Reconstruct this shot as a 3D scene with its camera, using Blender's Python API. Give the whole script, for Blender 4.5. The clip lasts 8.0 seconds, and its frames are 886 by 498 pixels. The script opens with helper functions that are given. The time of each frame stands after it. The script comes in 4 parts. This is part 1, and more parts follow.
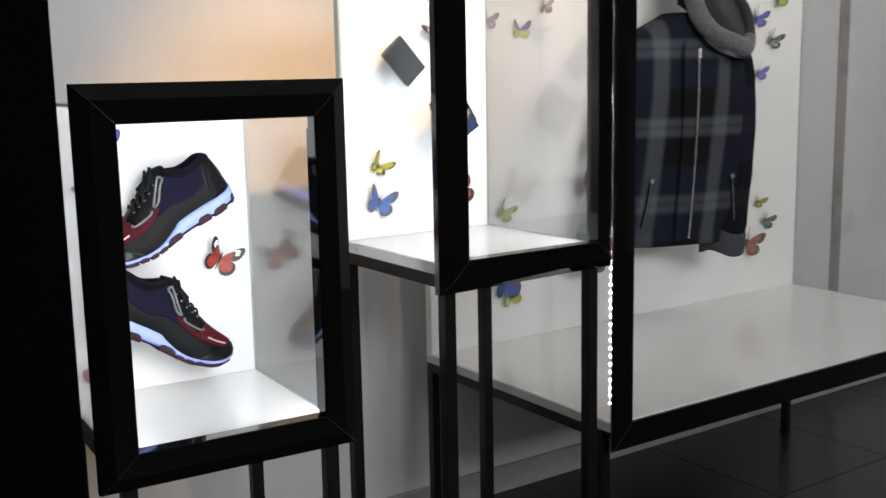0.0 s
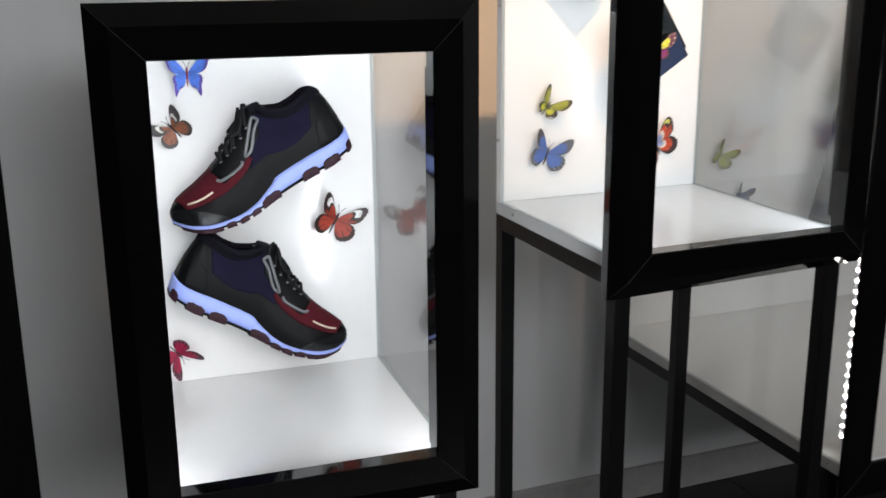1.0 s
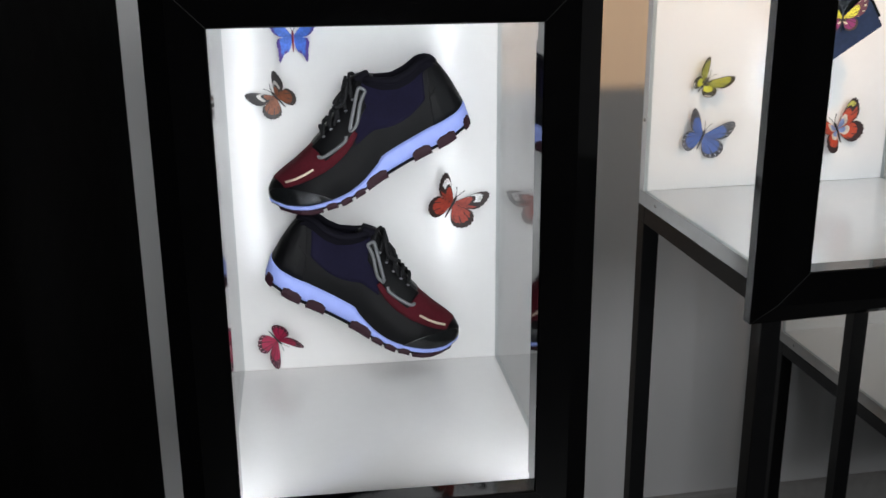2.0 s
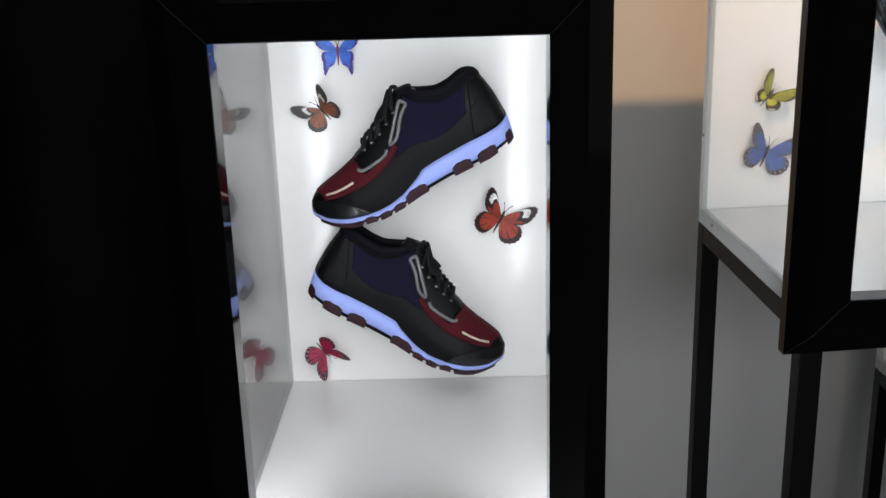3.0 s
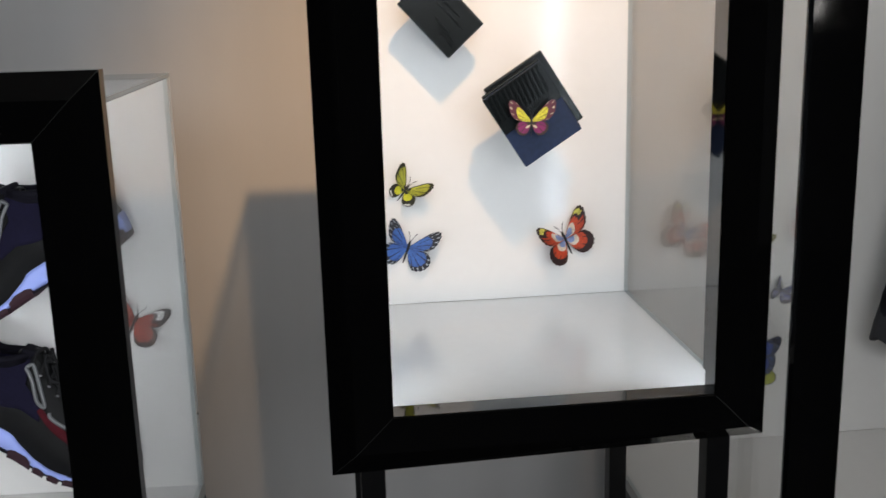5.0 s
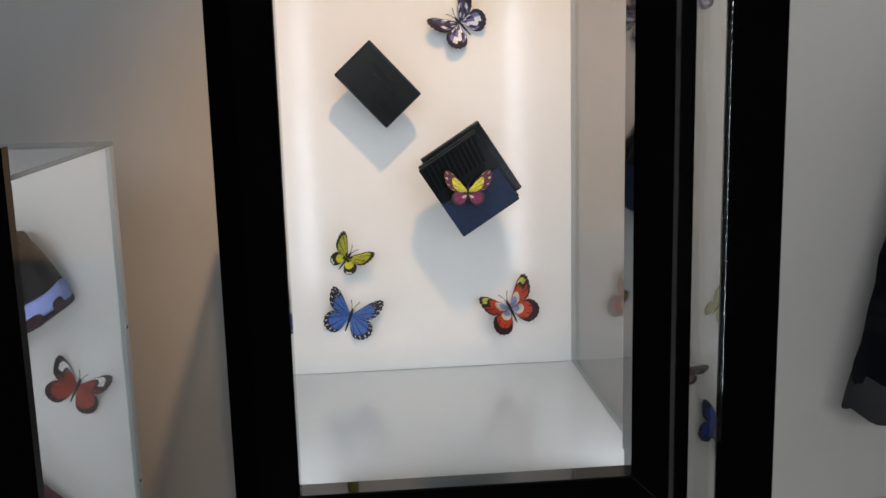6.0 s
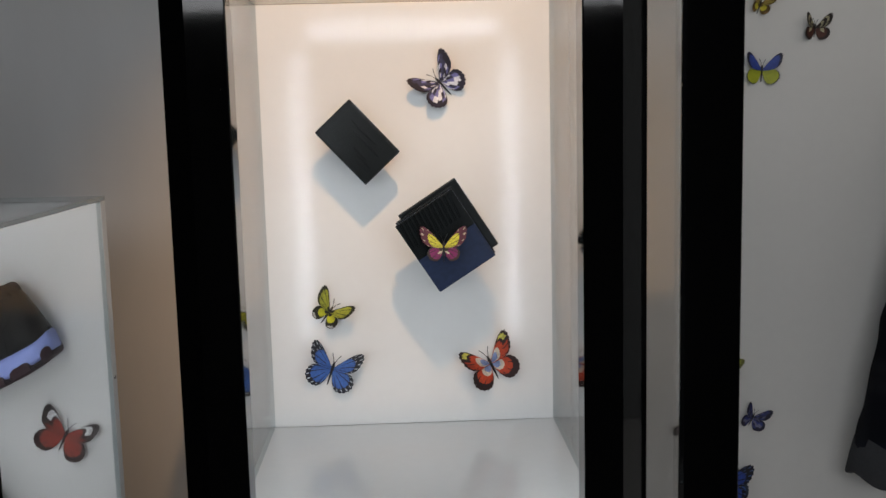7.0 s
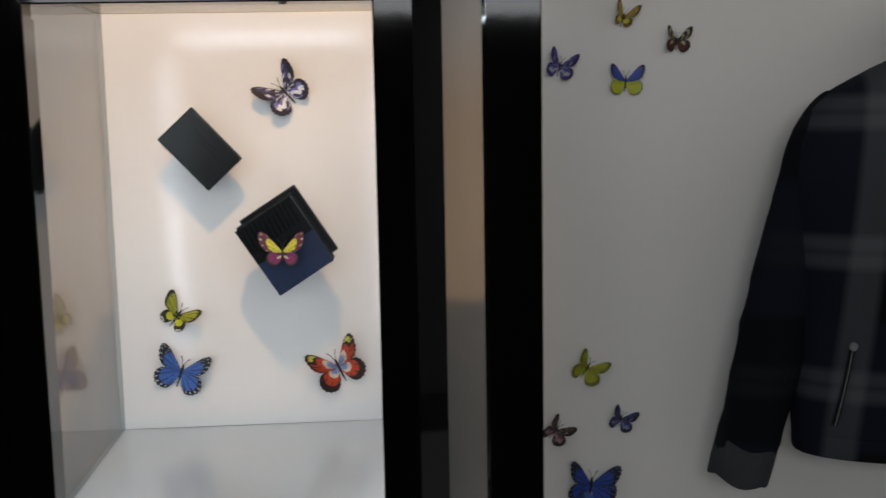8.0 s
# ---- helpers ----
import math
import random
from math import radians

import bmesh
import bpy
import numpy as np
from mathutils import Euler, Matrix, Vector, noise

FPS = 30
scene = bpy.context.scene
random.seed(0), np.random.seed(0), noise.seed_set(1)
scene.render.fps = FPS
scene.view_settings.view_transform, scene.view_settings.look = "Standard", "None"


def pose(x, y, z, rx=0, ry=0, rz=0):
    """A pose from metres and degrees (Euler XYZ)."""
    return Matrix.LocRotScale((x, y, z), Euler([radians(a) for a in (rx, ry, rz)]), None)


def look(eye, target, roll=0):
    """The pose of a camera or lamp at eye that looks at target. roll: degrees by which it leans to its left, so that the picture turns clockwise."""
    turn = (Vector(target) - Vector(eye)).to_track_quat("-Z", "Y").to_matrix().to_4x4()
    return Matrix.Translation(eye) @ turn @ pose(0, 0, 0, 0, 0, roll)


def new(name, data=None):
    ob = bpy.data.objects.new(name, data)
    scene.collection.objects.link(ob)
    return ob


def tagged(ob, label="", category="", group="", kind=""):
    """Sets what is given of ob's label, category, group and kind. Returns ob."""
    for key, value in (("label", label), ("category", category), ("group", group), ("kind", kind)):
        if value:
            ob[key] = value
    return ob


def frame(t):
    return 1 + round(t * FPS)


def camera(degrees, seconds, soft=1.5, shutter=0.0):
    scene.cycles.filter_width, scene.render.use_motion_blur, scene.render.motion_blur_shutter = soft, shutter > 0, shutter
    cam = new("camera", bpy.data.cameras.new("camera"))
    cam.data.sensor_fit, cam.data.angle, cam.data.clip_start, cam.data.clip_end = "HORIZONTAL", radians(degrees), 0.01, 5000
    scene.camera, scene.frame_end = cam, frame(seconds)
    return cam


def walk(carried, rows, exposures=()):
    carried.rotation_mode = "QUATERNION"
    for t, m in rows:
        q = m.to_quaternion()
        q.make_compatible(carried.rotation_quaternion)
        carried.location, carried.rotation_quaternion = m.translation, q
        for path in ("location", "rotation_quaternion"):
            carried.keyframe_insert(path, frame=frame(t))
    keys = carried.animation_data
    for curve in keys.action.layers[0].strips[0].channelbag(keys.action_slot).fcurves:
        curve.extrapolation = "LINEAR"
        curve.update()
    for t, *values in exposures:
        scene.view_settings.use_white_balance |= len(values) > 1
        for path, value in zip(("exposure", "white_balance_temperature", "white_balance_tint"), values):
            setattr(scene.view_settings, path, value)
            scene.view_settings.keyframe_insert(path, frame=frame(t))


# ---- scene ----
cam = camera(45.84, 8.0, shutter=0.2)
# seconds, x, y, z, yaw, pitch, roll
ROWS = [
    (0.0, -0.5380, -1.6268, 1.3926, -34.32, -9.50, -1.16),
    (0.2, -0.4410, -1.5293, 1.4031, -32.03, -10.37, -0.96),
    (0.3, -0.3925, -1.4806, 1.4084, -30.86, -10.81, -0.85),
    (0.4, -0.3440, -1.4318, 1.4136, -29.29, -11.46, -0.75),
    (0.5, -0.2955, -1.3831, 1.4189, -27.97, -12.18, -0.65),
    (0.6, -0.2675, -1.3469, 1.4204, -26.55, -12.81, -0.62),
    (0.9, -0.1837, -1.2382, 1.4250, -23.04, -14.55, -0.51),
    (1.0, -0.1557, -1.2020, 1.4265, -21.62, -15.20, -0.48),
    (1.5, -0.0866, -1.0980, 1.4239, -16.84, -16.92, -0.63),
    (2.0, 0.0050, -1.0394, 1.4303, -10.86, -17.77, -0.42),
    (2.2, 0.0380, -1.0314, 1.4333, -8.59, -17.95, -0.42),
    (3.3, 0.2039, -1.0314, 1.4265, -1.76, -16.59, -1.99),
    (3.5, 0.2379, -1.0264, 1.4255, -2.10, -16.24, -2.21),
    (4.0, 0.3774, -1.0128, 1.4250, -3.05, -15.14, -2.03),
    (4.5, 0.4993, -0.9954, 1.4339, -4.51, -14.42, -2.23),
    (5.0, 0.5793, -0.9869, 1.4489, -6.44, -13.76, -1.55),
    (5.2, 0.5963, -0.9859, 1.4559, -7.23, -13.47, -1.40),
    (6.5, 0.7631, -0.9840, 1.4771, -2.81, -9.38, -1.51),
    (7.0, 0.7986, -1.0084, 1.4704, -2.04, -7.93, -1.42),
    (7.5, 0.8640, -1.0290, 1.4696, -1.99, -7.59, -1.38),
    (8.0, 0.9638, -1.0541, 1.4695, -4.01, -7.60, -1.03),
]
EXPOSURES = [(0.0, 1.30), (0.5, 1.12), (1.0, 0.88), (1.5, 0.68), (2.2, 0.55), (3.4, 0.52), (4.5, 0.42), (5.2, 0.24), (6.5, -0.20), (8.0, -0.26)]
walk(cam, [(t, pose(x, y, z, 90 + pitch, 0, yaw) @ pose(0, 0, 0, 0, 0, roll)) for t, x, y, z, yaw, pitch, roll in ROWS], EXPOSURES)

# ---- light ----
world = bpy.data.worlds.new("world")
scene.world = world
world.use_nodes = True
world.node_tree.nodes["Background"].inputs["Color"].default_value = (0.5, 0.5, 0.5, 1)
world.node_tree.nodes["Background"].inputs["Strength"].default_value = 0.0

LED_STRENGTH = 178.0
SPOT_POWER = 66.0
RIGHT_FILL_POWER = 5.6
SHOP_POWER = 38.0

spot_data = bpy.data.lights.new("ceiling_spot_lamp", "SPOT")
spot_data.energy, spot_data.color = SPOT_POWER, (1.0, 0.59, 0.27)
spot_data.spot_size, spot_data.spot_blend, spot_data.shadow_soft_size = radians(40), 1.0, 0.018
SPOT_EYE, SPOT_AIM = (0.874, -0.50, 2.457), (0.74, 1.0, 1.10)
new("ceiling_spot_lamp", spot_data).matrix_world = look(SPOT_EYE, SPOT_AIM)

# added fill with no known fixture: lifts the right wall and the jacket case
area_data = bpy.data.lights.new("right_fill_light", "AREA")
area_data.shape, area_data.size, area_data.size_y = "RECTANGLE", 2.4, 0.6
area_data.energy, area_data.color = RIGHT_FILL_POWER, (0.97, 0.98, 1.0)
new("right_fill_light", area_data).matrix_world = pose(3.7, -0.5, 2.57)
# one broad added area light in place of the shop's several small spots
shop_data = bpy.data.lights.new("shop_spots_fill", "AREA")
shop_data.shape, shop_data.size, shop_data.size_y = "RECTANGLE", 2.4, 0.9
shop_data.energy, shop_data.color = SHOP_POWER, (0.96, 0.98, 1.0)
new("shop_spots_fill", shop_data).matrix_world = pose(0.7, -3.6, 2.30, 62, 0, 0)


# ---- materials ----
def material(name, color, rough=0.5, metal=0.0, vary=0.0, scale=30.0, bump=0.0, bump_scale=200.0, coat=0.0, sheen=0.0, spec=0.5, stretch=(1, 1, 1), emit=0.0, per_object=0.0):
    m = bpy.data.materials.new(name)
    m.use_nodes = True
    n, l = m.node_tree.nodes, m.node_tree.links
    b = n["Principled BSDF"]
    b.inputs["Base Color"].default_value = (*color, 1)
    b.inputs["Roughness"].default_value, b.inputs["Metallic"].default_value = rough, metal
    b.inputs["Coat Weight"].default_value, b.inputs["Sheen Weight"].default_value = coat, sheen
    b.inputs["Specular IOR Level"].default_value = spec
    if emit:
        b.inputs["Emission Color"].default_value, b.inputs["Emission Strength"].default_value = (*color, 1), emit
    tc, mp = n.new("ShaderNodeTexCoord"), n.new("ShaderNodeMapping")
    mp.inputs["Scale"].default_value = stretch
    l.new(tc.outputs["Object"], mp.inputs["Vector"])
    if vary:
        big, fine, mix = n.new("ShaderNodeTexNoise"), n.new("ShaderNodeTexNoise"), n.new("ShaderNodeMix")
        big.inputs["Scale"].default_value, fine.inputs["Scale"].default_value = scale * 0.12, scale
        big.inputs["Detail"].default_value, fine.inputs["Detail"].default_value = 4, 6
        l.new(mp.outputs["Vector"], big.inputs["Vector"]), l.new(mp.outputs["Vector"], fine.inputs["Vector"])
        mean = n.new("ShaderNodeMath")
        mean.operation = "ADD"
        l.new(big.outputs["Fac"], mean.inputs[0]), l.new(fine.outputs["Fac"], mean.inputs[1])
        half = n.new("ShaderNodeMapRange")
        half.inputs["From Min"].default_value, half.inputs["From Max"].default_value = 0.7, 1.3
        l.new(mean.outputs[0], half.inputs["Value"])
        mix.data_type = "RGBA"
        mix.inputs["A"].default_value = (*[max(0, c * (1 - vary)) for c in color], 1)
        mix.inputs["B"].default_value = (*[min(1, c * (1 + vary)) for c in color], 1)
        l.new(half.outputs["Result"], mix.inputs["Factor"])
        l.new(mix.outputs["Result"], b.inputs["Base Color"])
        rr = n.new("ShaderNodeMapRange")
        rr.inputs["To Min"].default_value, rr.inputs["To Max"].default_value = rough * 0.85, min(1, rough * 1.2)
        l.new(fine.outputs["Fac"], rr.inputs["Value"])
        l.new(rr.outputs["Result"], b.inputs["Roughness"])
    if bump:
        tex, bp = n.new("ShaderNodeTexNoise"), n.new("ShaderNodeBump")
        tex.inputs["Scale"].default_value, tex.inputs["Detail"].default_value = bump_scale, 5
        bp.inputs["Strength"].default_value, bp.inputs["Distance"].default_value = bump, 0.002
        l.new(mp.outputs["Vector"], tex.inputs["Vector"]), l.new(tex.outputs["Fac"], bp.inputs["Height"])
        l.new(bp.outputs["Normal"], b.inputs["Normal"])
    return m


def glass_material(name, tint, ior=1.68, most=0.88):
    """A clear pane: light passes straight on, and the Fresnel share of it is mirrored."""
    m = bpy.data.materials.new(name)
    m.use_nodes = True
    n, l = m.node_tree.nodes, m.node_tree.links
    n.remove(n["Principled BSDF"])
    clear, gloss, mix, facing = n.new("ShaderNodeBsdfTransparent"), n.new("ShaderNodeBsdfGlossy"), n.new("ShaderNodeMixShader"), n.new("ShaderNodeLayerWeight")
    clear.inputs["Color"].default_value, gloss.inputs["Roughness"].default_value = (*tint, 1), 0.0
    facing.inputs["Blend"].default_value = 0.5
    power, ramp = n.new("ShaderNodeMath"), n.new("ShaderNodeMapRange")
    power.operation, power.inputs[1].default_value = "POWER", 5.0
    ramp.inputs["To Min"].default_value, ramp.inputs["To Max"].default_value = ((ior - 1) / (ior + 1)) ** 2, most
    l.new(facing.outputs["Facing"], power.inputs[0]), l.new(power.outputs[0], ramp.inputs["Value"])
    l.new(ramp.outputs["Result"], mix.inputs["Fac"]), l.new(clear.outputs[0], mix.inputs[1]), l.new(gloss.outputs[0], mix.inputs[2])
    l.new(mix.outputs[0], n["Material Output"].inputs["Surface"])
    return m


def plaid_material(name, pale=(0.094, 0.101, 0.112), navy=(0.012, 0.0135, 0.024)):
    """Woven checks of navy, grey and black wool."""
    m = material(name, (0.02, 0.021, 0.026), 0.95, bump=0.5, bump_scale=900, spec=0.08)
    n, l = m.node_tree.nodes, m.node_tree.links
    tc, sep = n.new("ShaderNodeTexCoord"), n.new("ShaderNodeSeparateXYZ")
    l.new(tc.outputs["Object"], sep.inputs[0])
    lean, hang = n.new("ShaderNodeMath"), n.new("ShaderNodeMath")  # the upright checks lean with the hang of the cloth
    lean.operation, hang.operation = "MULTIPLY_ADD", "ADD"
    lean.inputs[1].default_value, hang.inputs[1].default_value = -0.09, 0.108
    l.new(sep.outputs["Z"], lean.inputs[0]), l.new(sep.outputs["X"], lean.inputs[2]), l.new(lean.outputs[0], hang.inputs[0])
    along = {"X": hang.outputs[0], "Z": sep.outputs["Z"]}

    def bands(axis, period, shift, edge):
        add, mod, cmp_ = n.new("ShaderNodeMath"), n.new("ShaderNodeMath"), n.new("ShaderNodeMapRange")
        add.operation, mod.operation = "ADD", "PINGPONG"
        add.inputs[1].default_value, mod.inputs[1].default_value = shift + 10 * period, period / 2
        l.new(along[axis], add.inputs[0]), l.new(add.outputs[0], mod.inputs[0]), l.new(mod.outputs[0], cmp_.inputs["Value"])
        cmp_.inputs["From Min"].default_value, cmp_.inputs["From Max"].default_value = edge - 0.004, edge + 0.010
        return cmp_.outputs["Result"]

    def mixed(fac, a, b):
        mx = n.new("ShaderNodeMix")
        mx.data_type = "RGBA"
        l.new(fac, mx.inputs["Factor"])
        for key, v in (("A", a), ("B", b)):
            if isinstance(v, tuple):
                mx.inputs[key].default_value = (*v, 1)
            else:
                l.new(v, mx.inputs[key])
        return mx.outputs["Result"]

    def added(a, b, k):
        mx = n.new("ShaderNodeMath")
        mx.operation = "MULTIPLY_ADD"
        mx.inputs[1].default_value = k
        l.new(a, mx.inputs[0]), l.new(b, mx.inputs[2])
        return mx.outputs[0]

    x_grey, z_grey = bands("X", 0.223, 0.0195, 0.082), bands("Z", 0.225, 0.0325, 0.083)
    x_navy, z_navy = bands("X", 0.446, 0.02, 0.11), bands("Z", 0.450, 0.145, 0.11)
    base = mixed(x_navy, (0.0075, 0.0078, 0.0088), (0.011, 0.012, 0.021))
    base = mixed(z_navy, base, navy)
    thread = bands("Z", 0.225, 0.0325, 0.1075)
    both = added(thread, added(x_grey, z_grey, 1.15), -0.75)
    mr = n.new("ShaderNodeMapRange")
    mr.inputs["From Max"].default_value, mr.inputs["To Max"].default_value = 2.15, 1.0
    l.new(both, mr.inputs["Value"])
    base = mixed(mr.outputs["Result"], base, pale)
    l.new(base, n["Principled BSDF"].inputs["Base Color"])
    return m


WALL = material("grey_wall_paint", (0.64, 0.64, 0.645), 0.75, vary=0.05, scale=9, bump=0.10, bump_scale=260, stretch=(1.0, 1.0, 0.25))
BLACK_WALL = material("black_wall_paint", (0.0009, 0.0009, 0.001), 0.9, spec=0.02, vary=0.15, scale=20, bump=0.1)
CEIL = material("ceiling_paint", (0.78, 0.74, 0.68), 0.9, vary=0.05, scale=12, bump=0.1)
# near-black stands for the dimness of the unseen shop, not a wall colour
DARK_ROOM = material("dark_room_paint", (0.05, 0.048, 0.046), 0.9, vary=0.1, scale=6)
TILE = material("dark_floor_tile", (0.0062, 0.0064, 0.0064), 0.30, vary=0.35, scale=26, bump=0.06, bump_scale=120)
GROUT = material("floor_grout", (0.005, 0.005, 0.005), 0.9)
SKIRT = material("stone_skirting", (0.34, 0.33, 0.32), 0.5, vary=0.1, scale=40, bump=0.05)
LAMINATE = material("white_laminate", (0.80, 0.79, 0.775), 0.155, vary=0.012, scale=60, bump=0.012, bump_scale=420)
EDGE_BAND = material("edge_band", (0.50, 0.50, 0.49), 0.45, vary=0.05, scale=80)
LACQUER = material("black_lacquer", (0.003, 0.003, 0.0033), 0.05, spec=0.45, vary=0.10, scale=40, bump=0.01, bump_scale=60)
STEEL = material("black_powder_coat", (0.005, 0.005, 0.0055), 0.38, spec=0.25, vary=0.2, scale=60, bump=0.08, bump_scale=900)
SEAM = material("mitre_seam", (0.025, 0.025, 0.025), 0.25, vary=0.3, scale=300)
GLASS = glass_material("pane_glass", (0.985, 0.99, 0.988))
GLASS_EDGE = material("ground_glass_edge", (0.42, 0.46, 0.46), 0.25)
LED = material("led_light", (0.90, 0.945, 1.0), 0.5, emit=LED_STRENGTH)
LED_B = material("neutral_led_light", (0.80, 0.90, 1.0), 0.5, emit=LED_STRENGTH * 0.74)
LED_SOFT = material("worn_led_light", (1.0, 0.925, 0.84), 0.5, emit=LED_STRENGTH * 0.76)
LED_SIDE = material("dim_led_light", (1.0, 0.95, 0.90), 0.5, emit=LED_STRENGTH * 0.15)
TUBE = material("lamp_tube_glass", (1.0, 0.97, 0.93), 0.4, emit=9.0)
TAPE = material("white_led_tape", (0.75, 0.75, 0.75), 0.5)
TRIM = material("brown_trim", (0.27, 0.235, 0.225), 0.6, vary=0.2, scale=20)
CHROME = material("screw_steel", (0.55, 0.55, 0.55), 0.25, 1.0)


# ---- building tools ----
def part(name, bm, mats, parent=None, label="", at=None, smooth=False):
    """One bmesh as one mesh object under its parent."""
    me = bpy.data.meshes.new(name)
    bmesh.ops.recalc_face_normals(bm, faces=bm.faces)
    bm.to_mesh(me)
    bm.free()
    for m in mats if isinstance(mats, (list, tuple)) else [mats]:
        me.materials.append(m)
    if smooth:
        me.polygons.foreach_set("use_smooth", [True] * len(me.polygons))
    ob = new(name, me)
    if parent:
        ob.parent = parent
    if at is not None:
        ob.matrix_local = at
    if label:
        ob["label"] = label
    return ob


def thing(name, m, label, category, group="", kind=""):
    ob = new(name)
    ob.empty_display_size = 0.05
    ob.matrix_world = m
    return tagged(ob, label, category, group, kind)


def box(x0, y0, z0, x1, y1, z1, bevel=0.0, bm=None, mat=0):
    own = bmesh.new()
    v = [own.verts.new((x, y, z)) for x in (x0, x1) for y in (y0, y1) for z in (z0, z1)]
    for f in ((0, 1, 3, 2), (4, 6, 7, 5), (0, 4, 5, 1), (2, 3, 7, 6), (0, 2, 6, 4), (1, 5, 7, 3)):
        own.faces.new([v[i] for i in f]).material_index = mat
    if bevel:
        bmesh.ops.bevel(own, geom=own.edges[:], offset=bevel, segments=2, affect="EDGES", profile=0.6)
    if bm is None:
        return own
    me = bpy.data.meshes.new("tmp")
    own.to_mesh(me)
    own.free()
    bm.from_mesh(me)
    bpy.data.meshes.remove(me)
    return bm


def loft(rings, closed=True, caps=True, bm=None, mat=0):
    """Skins rings of points of equal count."""
    bm = bm or bmesh.new()
    vs = [[bm.verts.new(p) for p in r] for r in rings]
    n = len(rings[0])
    for a, b in zip(vs, vs[1:]):
        for i in range(n if closed else n - 1):
            j = (i + 1) % n
            bm.faces.new((a[i], a[j], b[j], b[i])).material_index = mat
    if caps and closed:
        bm.faces.new(vs[0][::-1]).material_index = mat
        bm.faces.new(vs[-1]).material_index = mat
    return bm


def tube(points, radius, sides=8, bm=None, mat=0, taper=None):
    """A round rod along points."""
    rings, pts = [], [Vector(p) for p in points]
    for i, p in enumerate(pts):
        d = (pts[min(i + 1, len(pts) - 1)] - pts[max(i - 1, 0)]).normalized()
        a = d.cross(Vector((0, 0, 1)) if abs(d.z) < 0.9 else Vector((1, 0, 0))).normalized()
        b = d.cross(a)
        r = radius * (taper(i / max(1, len(pts) - 1)) if taper else 1)
        rings.append([p + a * (r * math.cos(2 * math.pi * k / sides)) + b * (r * math.sin(2 * math.pi * k / sides)) for k in range(sides)])
    return loft(rings, bm=bm, mat=mat)


def curve_through(points, steps=8, closed=False):
    """A smooth line (Catmull-Rom) through points."""
    pts, out = [Vector(p) for p in points], []
    n = len(pts)
    for i in range(n if closed else n - 1):
        g = (lambda k: pts[k % n]) if closed else (lambda k: pts[min(max(k, 0), n - 1)])
        p0, p1, p2, p3 = g(i - 1), g(i), g(i + 1), g(i + 2)
        for s in range(steps):
            t = s / steps
            out.append(0.5 * (2 * p1 + (p2 - p0) * t + (2 * p0 - 5 * p1 + 4 * p2 - p3) * t * t + (3 * p1 - p0 - 3 * p2 + p3) * t ** 3))
    if not closed:
        out.append(pts[-1])
    return out


def between(x, table):
    """Smooth value at x from rows (x, value)."""
    for (a, va), (b, vb) in zip(table, table[1:]):
        if x <= b:
            k = min(1, max(0, (x - a) / (b - a)))
            return va + (vb - va) * k
    return table[-1][1]


# ---- the room ----
WALL_Y = 1.047
def structure(name, bm, mats, label, category):
    return tagged(part(name, bm, mats), label, category, kind="structure")


structure("wall_back", box(-0.30, WALL_Y, 0.0, 5.2, WALL_Y + 0.12, 2.6), WALL, "plain satin grey painted back wall lit by a warm spot", "wall")
structure("wall_right", box(5.2, -4.2, 0.0, 5.32, 1.167, 2.6), WALL, "plain grey painted side wall", "wall")
# unseen walls; the room's darkness is put into their colour
structure("wall_front", box(-2.0, -4.32, 0.0, 5.2, -4.2, 2.6), DARK_ROOM, "unseen shop wall behind the camera, coloured near-black for the dark room", "wall")
structure("wall_left", box(-2.12, -4.2, 0.0, -2.0, 1.167, 2.6), DARK_ROOM, "unseen side wall of the shop, coloured near-black for the dark room", "wall")
structure("ceiling", box(-2.0, -4.2, 2.6, 5.2, 1.167, 2.72), CEIL, "beige painted ceiling", "ceiling")
structure("wall_stub", box(-2.0, WALL_Y, 0.0, -0.30, WALL_Y + 0.12, 2.6), BLACK_WALL, "matt black painted wall", "wall")
bm = bmesh.new()
side = [(-0.290, -0.66), (-0.214, WALL_Y), (-0.33, WALL_Y), (-0.440, -0.66)]
loft([[(x, y, z) for x, y in side] for z in (0.0, 2.6)], bm=bm)
structure("wall_partition", bm, BLACK_WALL, "matt black partition wall beside the cases", "wall")
structure("skirting", box(-0.21, WALL_Y - 0.018, 0.0, 5.2, WALL_Y, 0.09, 0.004), SKIRT, "pale grey stone skirting along the grey wall", "skirting")
structure("wall_trim", box(3.262, WALL_Y - 0.006, 0.09, 3.325, WALL_Y, 2.6, 0.002), TRIM, "dark brown upright trim on the grey wall", "trim")
structure("floor", box(-2.0, -4.2, -0.10, 5.2, 1.167, -0.004), GROUT, "dark grey tiled shop floor", "floor")

# twin-tube lamp on the wall behind the camera, mirrored in the glossy frames and glass
lamp = thing("wall_lamp", pose(3.07, -4.2, 1.32), "small twin-tube wall lamp with bright white tubes", "lamp")
part("back_plate", box(-0.075, 0.0, -0.08, 0.075, 0.018, 0.08, 0.004), TAPE, lamp)
for x in (-0.030, 0.030):
    bm = bmesh.new()
    bmesh.ops.create_cone(bm, cap_ends=True, segments=14, radius1=0.009, radius2=0.009, depth=0.10, matrix=pose(x, 0.034, 0.0, 0, 24, 0))
    part("lamp_tube", bm, TUBE, lamp, "glowing white tube", smooth=True)

